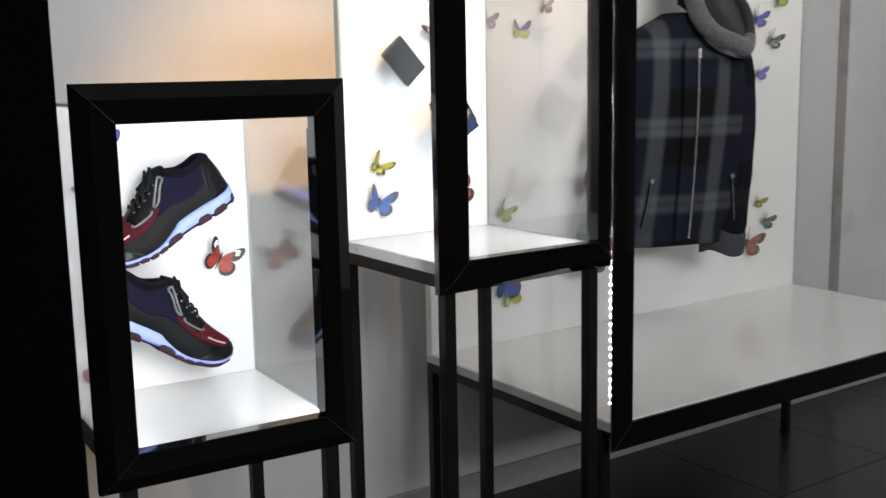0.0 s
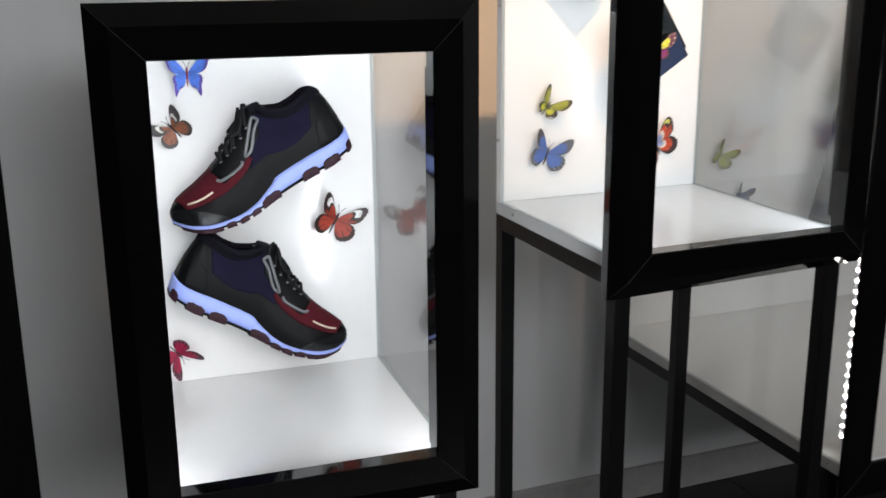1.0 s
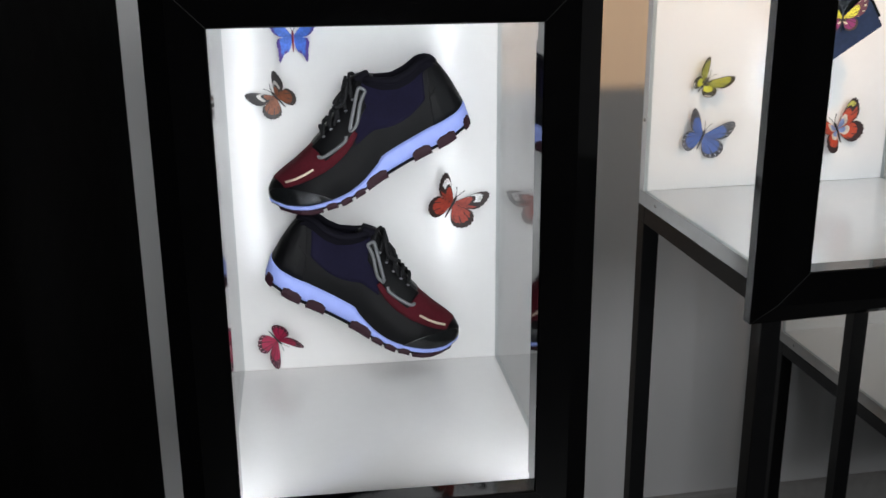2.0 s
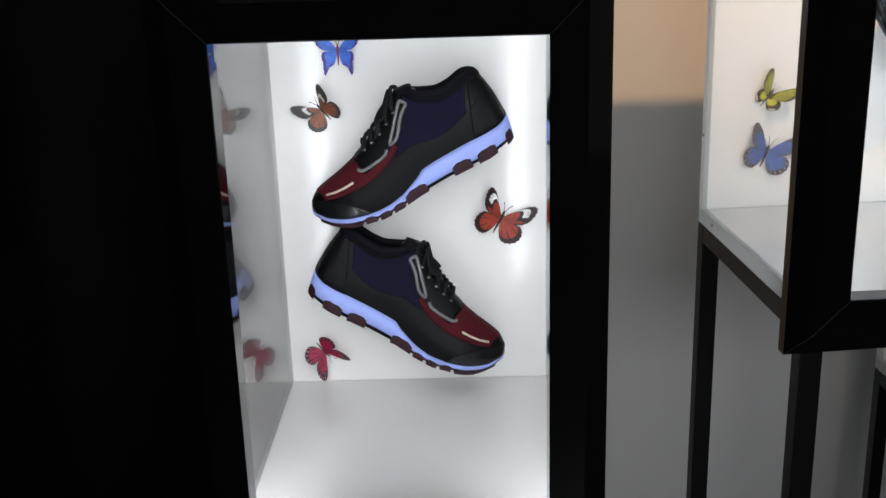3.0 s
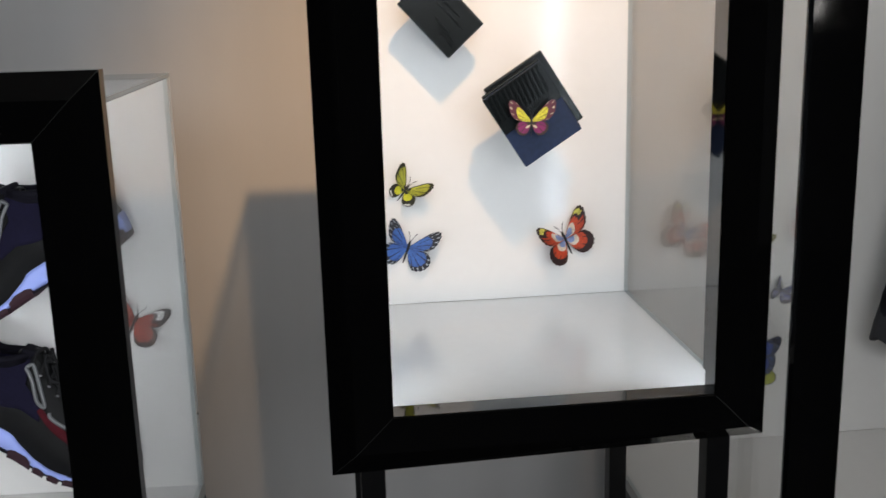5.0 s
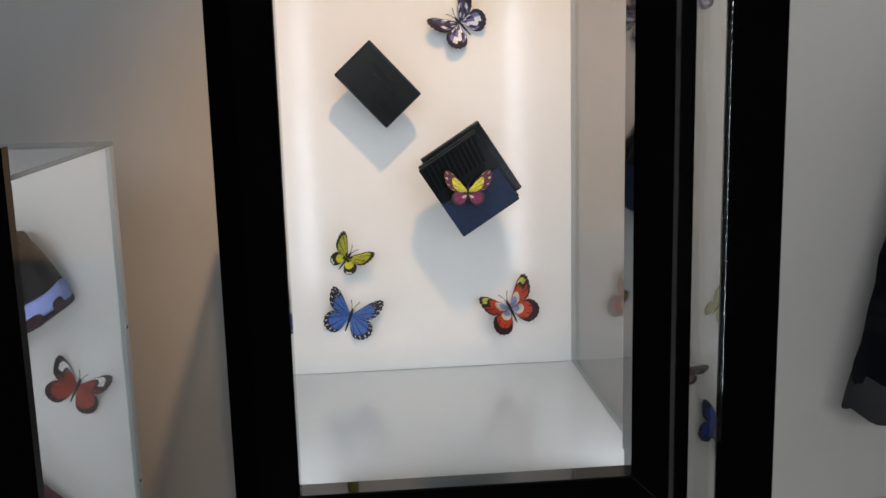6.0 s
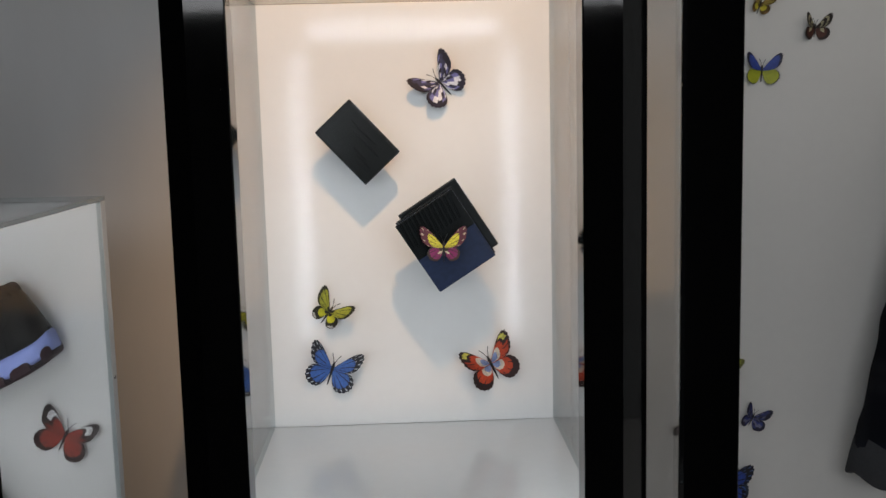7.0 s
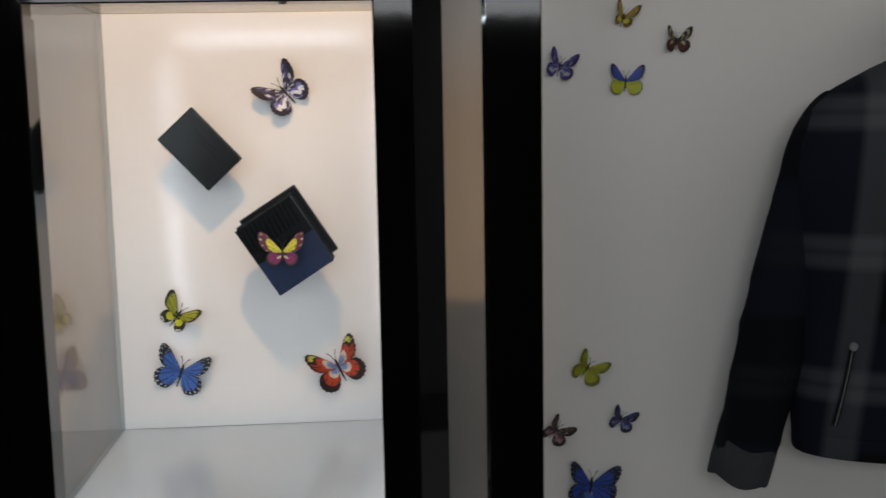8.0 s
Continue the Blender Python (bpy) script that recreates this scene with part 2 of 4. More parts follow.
# ---- display cases ----
def frame_bar(length, flat, ends, back):
    """One mitred moulding: along x, its opening edge at z = 0, its face at y = 0; ends gives, for either end, how far the slope runs along, out and back."""
    rings = []
    for end, (along, out, fall) in zip((-1, 1), ends):
        rings.append([(end * (length / 2 + x), y, z) for x, y, z in (
            (0.0, 0.0015, 0.0), (0.0015, 0.0, 0.0015), (flat, 0.0, flat), (flat + along, fall, flat + out),
            (flat + along, max(back, fall + 0.004), flat + out), (flat - 0.002, back, flat - 0.002), (0.0, back, 0.0))])
    return loft(rings)


def display_case(m, label, wo, ho, depth, wf, sill=0.008, shift=0.0, led_y=0.0, flat=0.039, bevel=0.0255, fall=0.013, top_in=0.024, back=0.029, right=None, diode=LED):
    """A showcase: mitred black front moulding, glass cheeks and top, white floor and back. Its base is the floor's upper face, mid front."""
    case = thing("display_case", m, label, "display case", "white display cases with black frames")
    trim = new("front_frame")
    trim.empty_display_size = 0.02
    trim.parent = case
    wide, deep = right or (bevel, fall)
    left_end, right_end = (bevel, bevel, fall), (wide, bevel, deep)
    for name, length, ends, at in (("bottom_rail", wo, (right_end, left_end), pose(shift, 0, sill, 0, 180, 0)), ("top_rail", wo, (left_end, right_end), pose(shift, 0, sill + ho)),
                                   ("stile", ho, (left_end, left_end), pose(shift - wo / 2, 0, sill + ho / 2, 0, -90, 0)),
                                   ("stile", ho, ((bevel, wide, deep), (bevel, wide, deep)), pose(shift + wo / 2, 0, sill + ho / 2, 0, 90, 0))):
        part(name, frame_bar(length, flat, ends, back), LACQUER, trim, at=at)
    # bright seams where the mitred mouldings meet
    for sx in (-1, 1):
        for base, sz in ((sill, -1), (sill + ho, 1)):
            corner = Vector((shift + sx * wo / 2, 0, base))
            run, drop = (wide, deep) if sx > 0 else (bevel, fall)
            pts = [corner + Vector((sx * d, y - 0.0003, sz * e)) for d, e, y in ((0.001, 0.001, 0.0), (flat, flat, 0.0), (flat + run - 0.001, flat + bevel - 0.001, drop))]
            part("mitre_seam", tube(pts, 0.0005, 5), SEAM, trim, "thin bright seam of the mitred corner")
    g, zt = 0.006, sill + ho + top_in
    # cheeks and top of glass, standing on the floor board
    for s in (-1, 1):
        x0, x1 = sorted((s * wf / 2, s * (wf / 2 - g)))
        part("glass_cheek", pane(x0, back + 0.001, 0.0005, x1, depth - 0.001, zt), [GLASS, GLASS_EDGE], case, "clear glass side pane")
    part("glass_top", pane(-wf / 2, back + 0.001, zt + 0.0005, wf / 2, depth + 0.018, zt + g), [GLASS, GLASS_EDGE], case, "clear glass top pane")
    part("back_panel", box(-wf / 2, depth, 0.0, wf / 2, depth + 0.018, zt, 0.001), LAMINATE, case, "glossy white laminate back panel")
    board = part("floor_board", box(-wf / 2 + 0.001, back + 0.001, -0.0225, wf / 2 - 0.001, depth + 0.0175, -0.0005), LAMINATE, case, "glossy white laminate floor board")
    for s in (-1, 1):
        x0, x1 = sorted((s * wf / 2, s * (wf / 2 - 0.0009)))
        part("edge_band", box(x0, back + 0.0015, -0.0222, x1, depth + 0.017, -0.001), EDGE_BAND, board, "grey edge banding")
    # light strips behind the moulding: two upright, one along the top
    z0, z1 = 0.028, ho
    for s in (-1, 1):
        if led_y:  # tape on the outward side of a slim upright channel behind the moulding
            x, z0 = s * (wf / 2 - 0.026), 0.032
            x0, x1 = sorted((x - s * 0.0005, x - s * 0.0045))
            part("led_channel", box(x0, back + 0.0005, z0, x1, led_y, z1), LACQUER, case)
            x0, x1 = sorted((x - s * 0.0004, x + s * 0.0006))
            strip = part("led_strip", box(x0, led_y - 0.0095, z0, x1, led_y - 0.0005, z1), TAPE, case, "white LED tape with bright diodes")
            part("diodes", diode_row((x + s * 0.0016, led_y - 0.0050, z0 + 0.006), (0, 0, 1), z1 - z0 - 0.01, None, 0.0190, 0.0032, 0.0017, 0.0010), [LED_SIDE, TAPE], strip)
        else:  # tape on the back of the moulding, in a slim channel
            xo, xc = s * wo / 2 + shift, s * (wf / 2 - g)
            x, half = (xo + xc) / 2 + s * 0.0006, min(0.005, abs(xc - xo) / 2 - 0.0018)
            strip = part("led_strip", box(x - half, back + 0.0005, z0, x + half, back + 0.002, z1), TAPE, case, "white LED tape with bright diodes")
            part("diodes", diode_row((x, back + 0.0045, z0 + 0.006), (0, 0, 1), z1 - z0 - 0.01), [diode, TAPE], strip)
            for name, xl in (("led_lip", xo + s * 0.0006), ("led_channel", x + s * (half + 0.0008))):
                part(name, box(xl - 0.0005, back + 0.0005, z0, xl + 0.0005, back + 0.0075, z1), LACQUER, case)
    strip = part("led_strip", box(-wo / 2, back + 0.0005, zt - 0.013, wo / 2, back + 0.002, zt - 0.003), TAPE, case, "white LED tape with bright diodes")
    part("diodes", diode_row((-wo / 2 + 0.006, back + 0.0045, zt - 0.008), (1, 0, 0), wo - 0.012, step=0.0088), [LED_SOFT if led_y else diode, TAPE], strip)
    # small fixing screws in the edges of the boards
    for s in (-1, 1):
        for y, z in ((depth - 0.05, -0.011), (back + 0.03, -0.011), (depth + 0.009, ho * 0.62), (depth + 0.009, ho * 0.2)):
            bm = bmesh.new()
            bmesh.ops.create_cone(bm, cap_ends=True, segments=10, radius1=0.0028, radius2=0.0022, depth=0.0014, matrix=pose(s * (wf / 2 + 0.0005), y, z, 0, s * 90, 0))
            part("screw", bm, CHROME, case)
    return case


def pane(x0, y0, z0, x1, y1, z1):
    """A glass sheet: clear faces, ground edges."""
    bm = box(x0, y0, z0, x1, y1, z1)
    size = (x1 - x0, y1 - y0, z1 - z0)
    thin = size.index(min(size))
    bm.normal_update()
    for f in bm.faces:
        f.material_index = 0 if abs(f.normal[thin]) > 0.5 else 1
    return bm


def diode_row(start, way, length, face=(0, 1, 0), step=0.0105, wide=0.0016, long=0.0024, across=0.0022):
    bm, n = bmesh.new(), int(length / step)
    for i in range(n + 1):
        c = [start[k] + way[k] * step * i for k in range(3)]
        h = [long if way[k] else across for k in range(3)]
        h[1] = wide
        box(c[0] - h[0], c[1] - h[1], c[2] - h[2], c[0] + h[0], c[1] + h[1], c[2] + h[2], bm=bm, mat=1)
    bm.normal_update()
    for f in bm.faces:  # the lens faces the light's way, its sides are plastic
        if face is None or f.normal.dot(Vector(face)) > 0.9:
            f.material_index = 0
    return bm


def stand(m, label, w, y0, y1, top, leg=0.026, extra=()):
    """A welded black steel frame under a case: four legs, rails round the top. m lies at the floor, mid front."""
    st = thing("steel_stand", m, label, "stand", "black steel stands")
    for x in [-w / 2 + leg / 2, w / 2 - leg / 2] + list(extra):
        for y in (y0 + leg / 2, y1 - leg / 2):
            lg = part("leg", box(x - leg / 2, y - leg / 2, 0.006, x + leg / 2, y + leg / 2, top - leg - 0.0005, 0.0015), STEEL, st)
            part("foot_cap", box(x - leg / 2 - 0.001, y - leg / 2 - 0.001, 0.0, x + leg / 2 + 0.001, y + leg / 2 + 0.001, 0.006), STEEL, lg)
    for y in (y0, y1 - leg):
        part("rail", box(-w / 2, y, top - leg, w / 2, y + leg, top, 0.0015), STEEL, st)
    for x in (-w / 2, w / 2 - leg):
        part("rail", box(x, y0 + leg + 0.0005, top - leg, x + leg, y1 - leg - 0.0005, top - 0.0002, 0.0015), STEEL, st)
    return st


A_WO, A_HO, A_DEPTH, A_WF = 0.339, 0.542, 0.445, 0.403
B_WO, B_HO, B_DEPTH, B_WF = 0.336, 0.543, 0.432, 0.406
C_WO, C_HO, C_DEPTH, C_WF = 1.520, 1.30, 0.770, 1.645
A_AT, B_AT, C_AT = pose(0.1532, 0.0177, 0.7601, 0, 0, -3.2), pose(0.804, 0.0, 1.022), pose(1.9125, 0.0676, 0.583, 0, 0, -0.4)
display_case(A_AT, "white shoe display case with glass sides and glossy black front frame", A_WO, A_HO, A_DEPTH, A_WF, 0.0216, -0.009, top_in=0.024)
display_case(B_AT, "white display case holding wallets behind a glossy black frame", B_WO, B_HO, B_DEPTH, B_WF, 0.0116, top_in=0.0295, right=(0.032, 0.037), diode=LED_B)
display_case(C_AT, "wide white jacket display case with black frame and glass sides", C_WO, C_HO, C_DEPTH, C_WF, -0.004, led_y=0.042, flat=0.060, bevel=0.004, fall=0.004, back=0.008)


def on_floor(m):
    return Matrix.Translation((0, 0, -m.translation.z)) @ m


for m, w, d, label in ((A_AT, A_WF, A_DEPTH, "black square-tube steel stand under the shoe case"), (B_AT, B_WF, B_DEPTH, "slender black square-tube steel stand under the wallet case"),
                       (C_AT, C_WF, C_DEPTH, "low wide black steel stand under the jacket case")):
    stand(on_floor(m), label, w, 0.038, d + 0.018, m.translation.z - 0.023)


# ---- butterflies ----
PAINTS = {}


def paint(color):
    key = tuple(round(c, 3) for c in color)
    if key not in PAINTS:
        PAINTS[key] = material("wing_print", tuple(0.78 * c for c in key), 0.5, vary=0.42, scale=16, bump=0.08, bump_scale=60)
    return PAINTS[key]


DARK = (0.012, 0.011, 0.012)
FORE = [(0.04, 0.10), (0.30, 0.42), (0.62, 0.78), (0.88, 0.93), (0.99, 0.82), (0.97, 0.58), (0.88, 0.33), (0.68, 0.13), (0.38, 0.03), (0.05, 0.00)]
HIND = [(0.04, 0.04), (0.36, 0.02), (0.69, 0.06), (0.86, -0.10), (0.89, -0.34), (0.77, -0.56), (0.55, -0.69), (0.33, -0.68), (0.16, -0.48), (0.05, -0.18)]
TAIL = [(0.04, 0.04), (0.36, 0.02), (0.60, 0.00), (0.68, -0.20), (0.62, -0.46), (0.62, -0.72), (0.56, -0.98), (0.50, -0.72), (0.34, -0.62), (0.16, -0.50), (0.05, -0.18)]


def wing(outline, zone, rise, curl, thick=0.012):
    """A thin printed wing: a fan of small faces from its root, each coloured by zone(s, a), s from root to rim and a along the rim."""
    rim = curve_through([(x, y, 0) for x, y in outline], 5)
    n, steps, root = len(rim), 20, Vector((0.02, 0.04, 0))
    rim = [p * (1 + 0.022 * math.sin(i * 1.9) * (1 if p.length > 0.5 else 0)) for i, p in enumerate(rim)]
    bm, layers = bmesh.new(), []
    for side in (0, thick):
        rows = []
        for j in range(steps + 1):
            s = 0.04 + 0.96 * j / steps
            row = []
            for p in rim:
                q = root + (p - root) * s
                row.append(bm.verts.new((q.x * math.cos(rise), q.y, q.x * math.sin(rise) + curl * q.x * q.x * (1 - abs(q.y)) + side)))
            rows.append(row)
        for j in range(steps):
            for i in range(n - 1):
                f = bm.faces.new((rows[j][i], rows[j][i + 1], rows[j + 1][i + 1], rows[j + 1][i]))
                f.material_index = zone(0.04 + 0.96 * (j + 0.5) / steps, (i + 0.5) / (n - 1))
        layers.append(rows)
    for i in range(n - 1):
        bm.faces.new((layers[0][-1][i], layers[0][-1][i + 1], layers[1][-1][i + 1], layers[1][-1][i])).material_index = 0
    return bm


def zones(kind, fore):
    """How a print divides a wing: 0 rim and veins, 1 main colour, 2 patch, 3 tip or spots, 4 inner ring."""
    def vein(s, a):
        return s > 0.3 and abs((a * 6) % 1 - 0.5) < (0.09 if kind == "monarch" else 0.10) and 0.1 < a < 0.93

    def zone(s, a):
        edge = s > ((0.84 if fore else 0.82) - (0.02 if kind == "monarch" else 0.0))
        if kind == "plain":
            return 0 if edge and 0.2 < a < 0.85 else 1
        if kind == "monarch":
            tip = fore and s > 0.66 + 0.5 * abs(a - 0.34) and 0.16 < a < 0.56
            if tip or s > 0.81:
                return 3 if int(a * 45) % 4 == 0 and (0.88 < s < 0.93 or tip and 0.72 < s < 0.78) and 0.2 < a < 0.85 else 0
            return 0 if vein(s, a) or (fore and a < 0.14 and s > 0.45) else 1
        if kind == "whitetip":
            if fore and s > 0.52 and a < 0.66:
                return 3 if 0.62 < s < 0.80 and 0.16 < a < 0.56 else 0
            return 0 if edge or (vein(s, a) and s > 0.5) else 1
        if kind == "greyfore":
            if fore and s > 0.36 and a < 0.8:
                return 3 if 0.46 < s < 0.64 and 0.12 < a < 0.7 else 0
            return 0 if edge or (vein(s, a) and s > 0.5) else 1
        if kind == "twotone":
            return (0 if edge else 1) if fore else (0 if s > 0.95 else 2)
        if kind == "ring":
            if s < 0.34:
                return 4
            if s < 0.47:
                return 3
            if fore and s > 0.66 and 0.20 < a < 0.54:
                return 2 if 0.76 < s < 0.92 and 0.26 < a < 0.46 else 0
            return 0 if s > (0.90 if fore else 0.78) or vein(s, a) and s > 0.62 else 1
        if kind == "banded":
            if fore:
                return 3 if (0.32 < s < 0.48 or 0.64 < s < 0.80) and 0.2 < a < 0.8 and not vein(s, a) else 0
            return 3 if 0.35 < s < 0.6 and 0.25 < a < 0.5 else (0 if edge else 1)
        if kind == "mottled":
            k = int(s * 7) * 5 + int(a * 9) * 3
            return 0 if edge else ((3, 1, 0, 2, 1, 0, 1) if fore else (3, 2, 3, 1, 3, 0, 2))[k % 7]
        if kind == "sulphur":
            if fore:
                return 0 if edge or a < 0.26 or vein(s, a) or s < 0.2 else 1
            return 3 if 0.84 < s < 0.95 and 0.5 < a < 0.7 else (0 if s > 0.66 or a < 0.3 or s < 0.3 else 2)
        if kind == "yellowfore":
            if fore:
                return 0 if vein(s, a) and s < 0.66 else (1 if s < 0.66 else (3 if 0.86 < s < 0.93 and int(a * 40) % 5 == 0 else 4))
            return 0 if s < 0.30 or s > 0.86 or vein(s, a) else (3 if s < 0.45 and a > 0.6 else 2)
        return 1
    return zone


def butterfly(m, label, span, kind, rim, main, patch, spots, inner, rise=22, lean=0, tail=False, body=DARK):
    """A printed plastic butterfly, flat on its support at m, head towards y, wings raised towards z."""
    top = thing("butterfly_ornament", m, label, "butterfly", "butterfly ornaments")
    k = span / 1.9
    mats = [paint(c) for c in (rim, main, patch, spots, inner)]
    for sx in (1, -1):
        for name, outline, fore in (("forewing", FORE, True), ("hindwing", TAIL if tail else HIND, False)):
            h = k * (0.76 if not fore and kind in ("yellowfore", "sulphur") else 1.0)
            at = pose(0, 0, 0.035 * span + (0.0006 if fore else 0)) @ Matrix.Diagonal((sx * h, h, h, 1))
            part(name, wing(outline, zones(kind, fore), radians(rise + sx * lean - (4 if not fore else 0)), 0.10), mats, top, at=at)
    bm = tube([(0, -0.30 * span, 0.022 * span), (0, -0.12 * span, 0.036 * span), (0, 0.02 * span, 0.046 * span), (0, 0.10 * span, 0.042 * span), (0, 0.15 * span, 0.036 * span)], 0.026 * span, 8,
              taper=lambda q: (0.35, 0.75, 1.15, 0.95, 0.5)[min(4, int(q * 4.001))])
    part("body", bm, paint(body), top, smooth=True)
    for sx in (1, -1):
        pts = [(0.012 * span * sx, 0.14 * span, 0.04 * span), (0.04 * span * sx, 0.23 * span, 0.055 * span), (0.085 * span * sx, 0.31 * span, 0.06 * span)]
        part("antenna", tube(pts, 0.0055 * span, 5, taper=lambda q: 1.0 if q < 0.9 else 1.5), paint(DARK), top)
    return top


def on_panel(case, u, z, depth, roll, off=0.0005):
    """A pose on a case's back panel: x right, y up turned by roll degrees, z out of the panel."""
    return case @ pose(u, depth - off, z) @ pose(0, 0, 0, 90, 0, 0) @ pose(0, 0, 0, 0, 0, roll)


RED, WHITE = (0.50, 0.045, 0.02), (0.72, 0.70, 0.66)
BLUE, DEEP, LIME, YEL = (0.055, 0.16, 0.56), (0.035, 0.05, 0.30), (0.42, 0.46, 0.04), (0.75, 0.56, 0.04)
# in the shoe case
butterfly(on_panel(A_AT, -0.097, 0.505, A_DEPTH, 0), "bright blue swallowtail butterfly ornament with red body on white panel", 0.066, "plain", (0.10, 0.05, 0.32), (0.07, 0.19, 0.72), BLUE, WHITE, BLUE, 20, 0, True, (0.30, 0.03, 0.06))
butterfly(on_panel(A_AT, -0.125, 0.423, A_DEPTH, 40), "brown and dark butterfly ornament with white wing bands", 0.065, "greyfore", (0.06, 0.055, 0.055), (0.26, 0.09, 0.045), RED, WHITE, RED, 32, 8)
butterfly(on_panel(A_AT, 0.129, 0.255, A_DEPTH, -28), "red-orange butterfly ornament with black and white wing tips", 0.082, "whitetip", (0.03, 0.014, 0.012), (0.36, 0.046, 0.026), RED, (0.95, 0.93, 0.9), RED, 20, -6)
butterfly(on_panel(A_AT, -0.143, 0.050, A_DEPTH, -140), "crimson pink butterfly ornament with dark wing edges", 0.064, "monarch", (0.05, 0.005, 0.016), (0.40, 0.012, 0.065), RED, (0.6, 0.3, 0.35), RED, 34, 0)
# in the wallet case
butterfly(on_panel(B_AT, -0.114, 0.082, B_DEPTH, -20), "blue monarch butterfly ornament with black white-dotted borders", 0.075, "monarch", (0.010, 0.010, 0.018), (0.05, 0.14, 0.47), BLUE, (0.55, 0.58, 0.62), BLUE, 18, 0)
butterfly(on_panel(B_AT, -0.115, 0.164, B_DEPTH, -38), "yellow-green butterfly ornament with black wing edges", 0.063, "sulphur", (0.022, 0.022, 0.012), (0.46, 0.47, 0.05), (0.60, 0.60, 0.03), WHITE, LIME, 34, 6)
butterfly(on_panel(B_AT, 0.1095, 0.083, B_DEPTH, 25), "red peacock butterfly ornament with blue rings and yellow tips", 0.080, "ring", (0.03, 0.012, 0.012), (0.52, 0.06, 0.02), (0.70, 0.66, 0.12), (0.70, 0.62, 0.52), (0.22, 0.30, 0.55), 26, -8)
butterfly(on_panel(B_AT, 0.048, 0.475, B_DEPTH, 42), "dark violet butterfly ornament mottled with white", 0.070, "mottled", (0.02, 0.014, 0.03), (0.05, 0.045, 0.10), (0.20, 0.19, 0.44), (0.85, 0.83, 0.88), DARK, 26, 0)


# ---- wallets ----
LEATHER = material("black_grained_leather", (0.0042, 0.0060, 0.0066), 0.24, spec=0.29, vary=0.25, scale=200, bump=0.12, bump_scale=520)
NAVY = material("navy_smooth_leather", (0.012, 0.022, 0.058), 0.40, spec=0.2, vary=0.2, scale=160, bump=0.2, bump_scale=700)
ACRYLIC = material("clear_peg_plastic", (0.6, 0.6, 0.6), 0.2)
STITCH = material("leather_thread", (0.02, 0.02, 0.022), 0.8)


def ridges(w, h, count, z, height, slant=0.0):
    """Long pressed folds side by side on a leather face, as one embossed sheet."""
    bm, n = bmesh.new(), count * 6
    rows = []
    for i in range(n + 1):
        x = -w / 2 + w * i / n
        zz = z + height * max(0.0, math.sin(2 * math.pi * i / 6)) ** 1.4
        rows.append([bm.verts.new((x + slant * v, v * h, zz * (1 if abs(v) < 0.47 else 0) + (z if abs(v) >= 0.47 else 0))) for v in (-0.5, -0.46, -0.2, 0.1, 0.35, 0.46, 0.5)])
    for a, b in zip(rows, rows[1:]):
        for j in range(6):
            bm.faces.new((a[j], a[j + 1], b[j + 1], b[j]))
    return bm


def stitch_line(w, h, z, inset=0.003, step=0.0042):
    bm = bmesh.new()
    for sx in (1,):
        for i in range(int((h - 2 * inset) / step)):
            y = -h / 2 + inset + step * (i + 0.5)
            box(sx * (w / 2 - inset) - 0.0003, y - 0.0013, z, sx * (w / 2 - inset) + 0.0003, y + 0.0013, z + 0.0004, bm=bm)
    return bm


wallet = thing("card_wallet", on_panel(B_AT, -0.0652, 0.400, B_DEPTH, 42.5, 0.0285), "black grained leather card wallet mounted on the white panel", "wallet", "leather wallets")
part("cover", box(-0.032, -0.048, 0.016, 0.032, 0.048, 0.024, 0.0022), LEATHER, wallet)
for x, y0, y1, bend in ((0.006, -0.034, 0.014, 0.0010), (-0.008, -0.026, 0.002, -0.0008), (-0.013, -0.036, -0.010, 0.0006), (-0.019, -0.040, -0.016, 0.0010), (0.015, -0.020, 0.026, -0.0010)):
    fold = curve_through([(x, y0, 0.0236), (x + bend, (y0 + y1) / 2, 0.0242), (x, y1, 0.0236)], 8)
    part("pressed_fold", tube(fold, 0.0011, 6), LEATHER, wallet, smooth=True)
part("stitching", stitch_line(0.064, 0.096, 0.0240), STITCH, wallet)
part("back_leaf", box(-0.0315, -0.0475, 0.010, 0.0315, 0.0475, 0.0155, 0.002), LEATHER, wallet)
part("mounting_peg", box(-0.006, -0.006, -0.028, 0.006, 0.006, 0.0100), ACRYLIC, wallet)

W2 = on_panel(B_AT, 0.0460, 0.273, B_DEPTH, 32.5, 0.0205)
wallet = thing("bifold_wallet", W2, "black and navy leather bifold wallet propped off the white panel", "wallet", "leather wallets")
part("back_leaf", box(-0.035, -0.047, 0.046, 0.0545, 0.0585, 0.054, 0.002), LEATHER, wallet, "black grained leather leaf")
part("inner_leaf", box(-0.043, -0.053, 0.0545, 0.045, 0.053, 0.0605, 0.002), LEATHER, wallet)
part("front_leaf", box(-0.045, -0.055, 0.061, 0.043, 0.050, 0.069, 0.0022), NAVY, wallet, "smooth navy leather front leaf")
part("card_pocket", box(-0.0448, -0.004, 0.0692, 0.0428, 0.0502, 0.0712, 0.0008), LEATHER, wallet, "black ridged leather pocket")
part("pressed_folds", ridges(0.080, 0.036, 12, 0.0713, 0.0019, 0.004), LEATHER, wallet, at=pose(-0.001, 0.031, 0))
part("stitching", stitch_line(0.088, 0.105, 0.0690), STITCH, wallet, at=pose(-0.001, -0.0025, 0))
part("mounting_peg", box(-0.008, -0.008, -0.020, 0.008, 0.008, 0.0455), ACRYLIC, wallet)
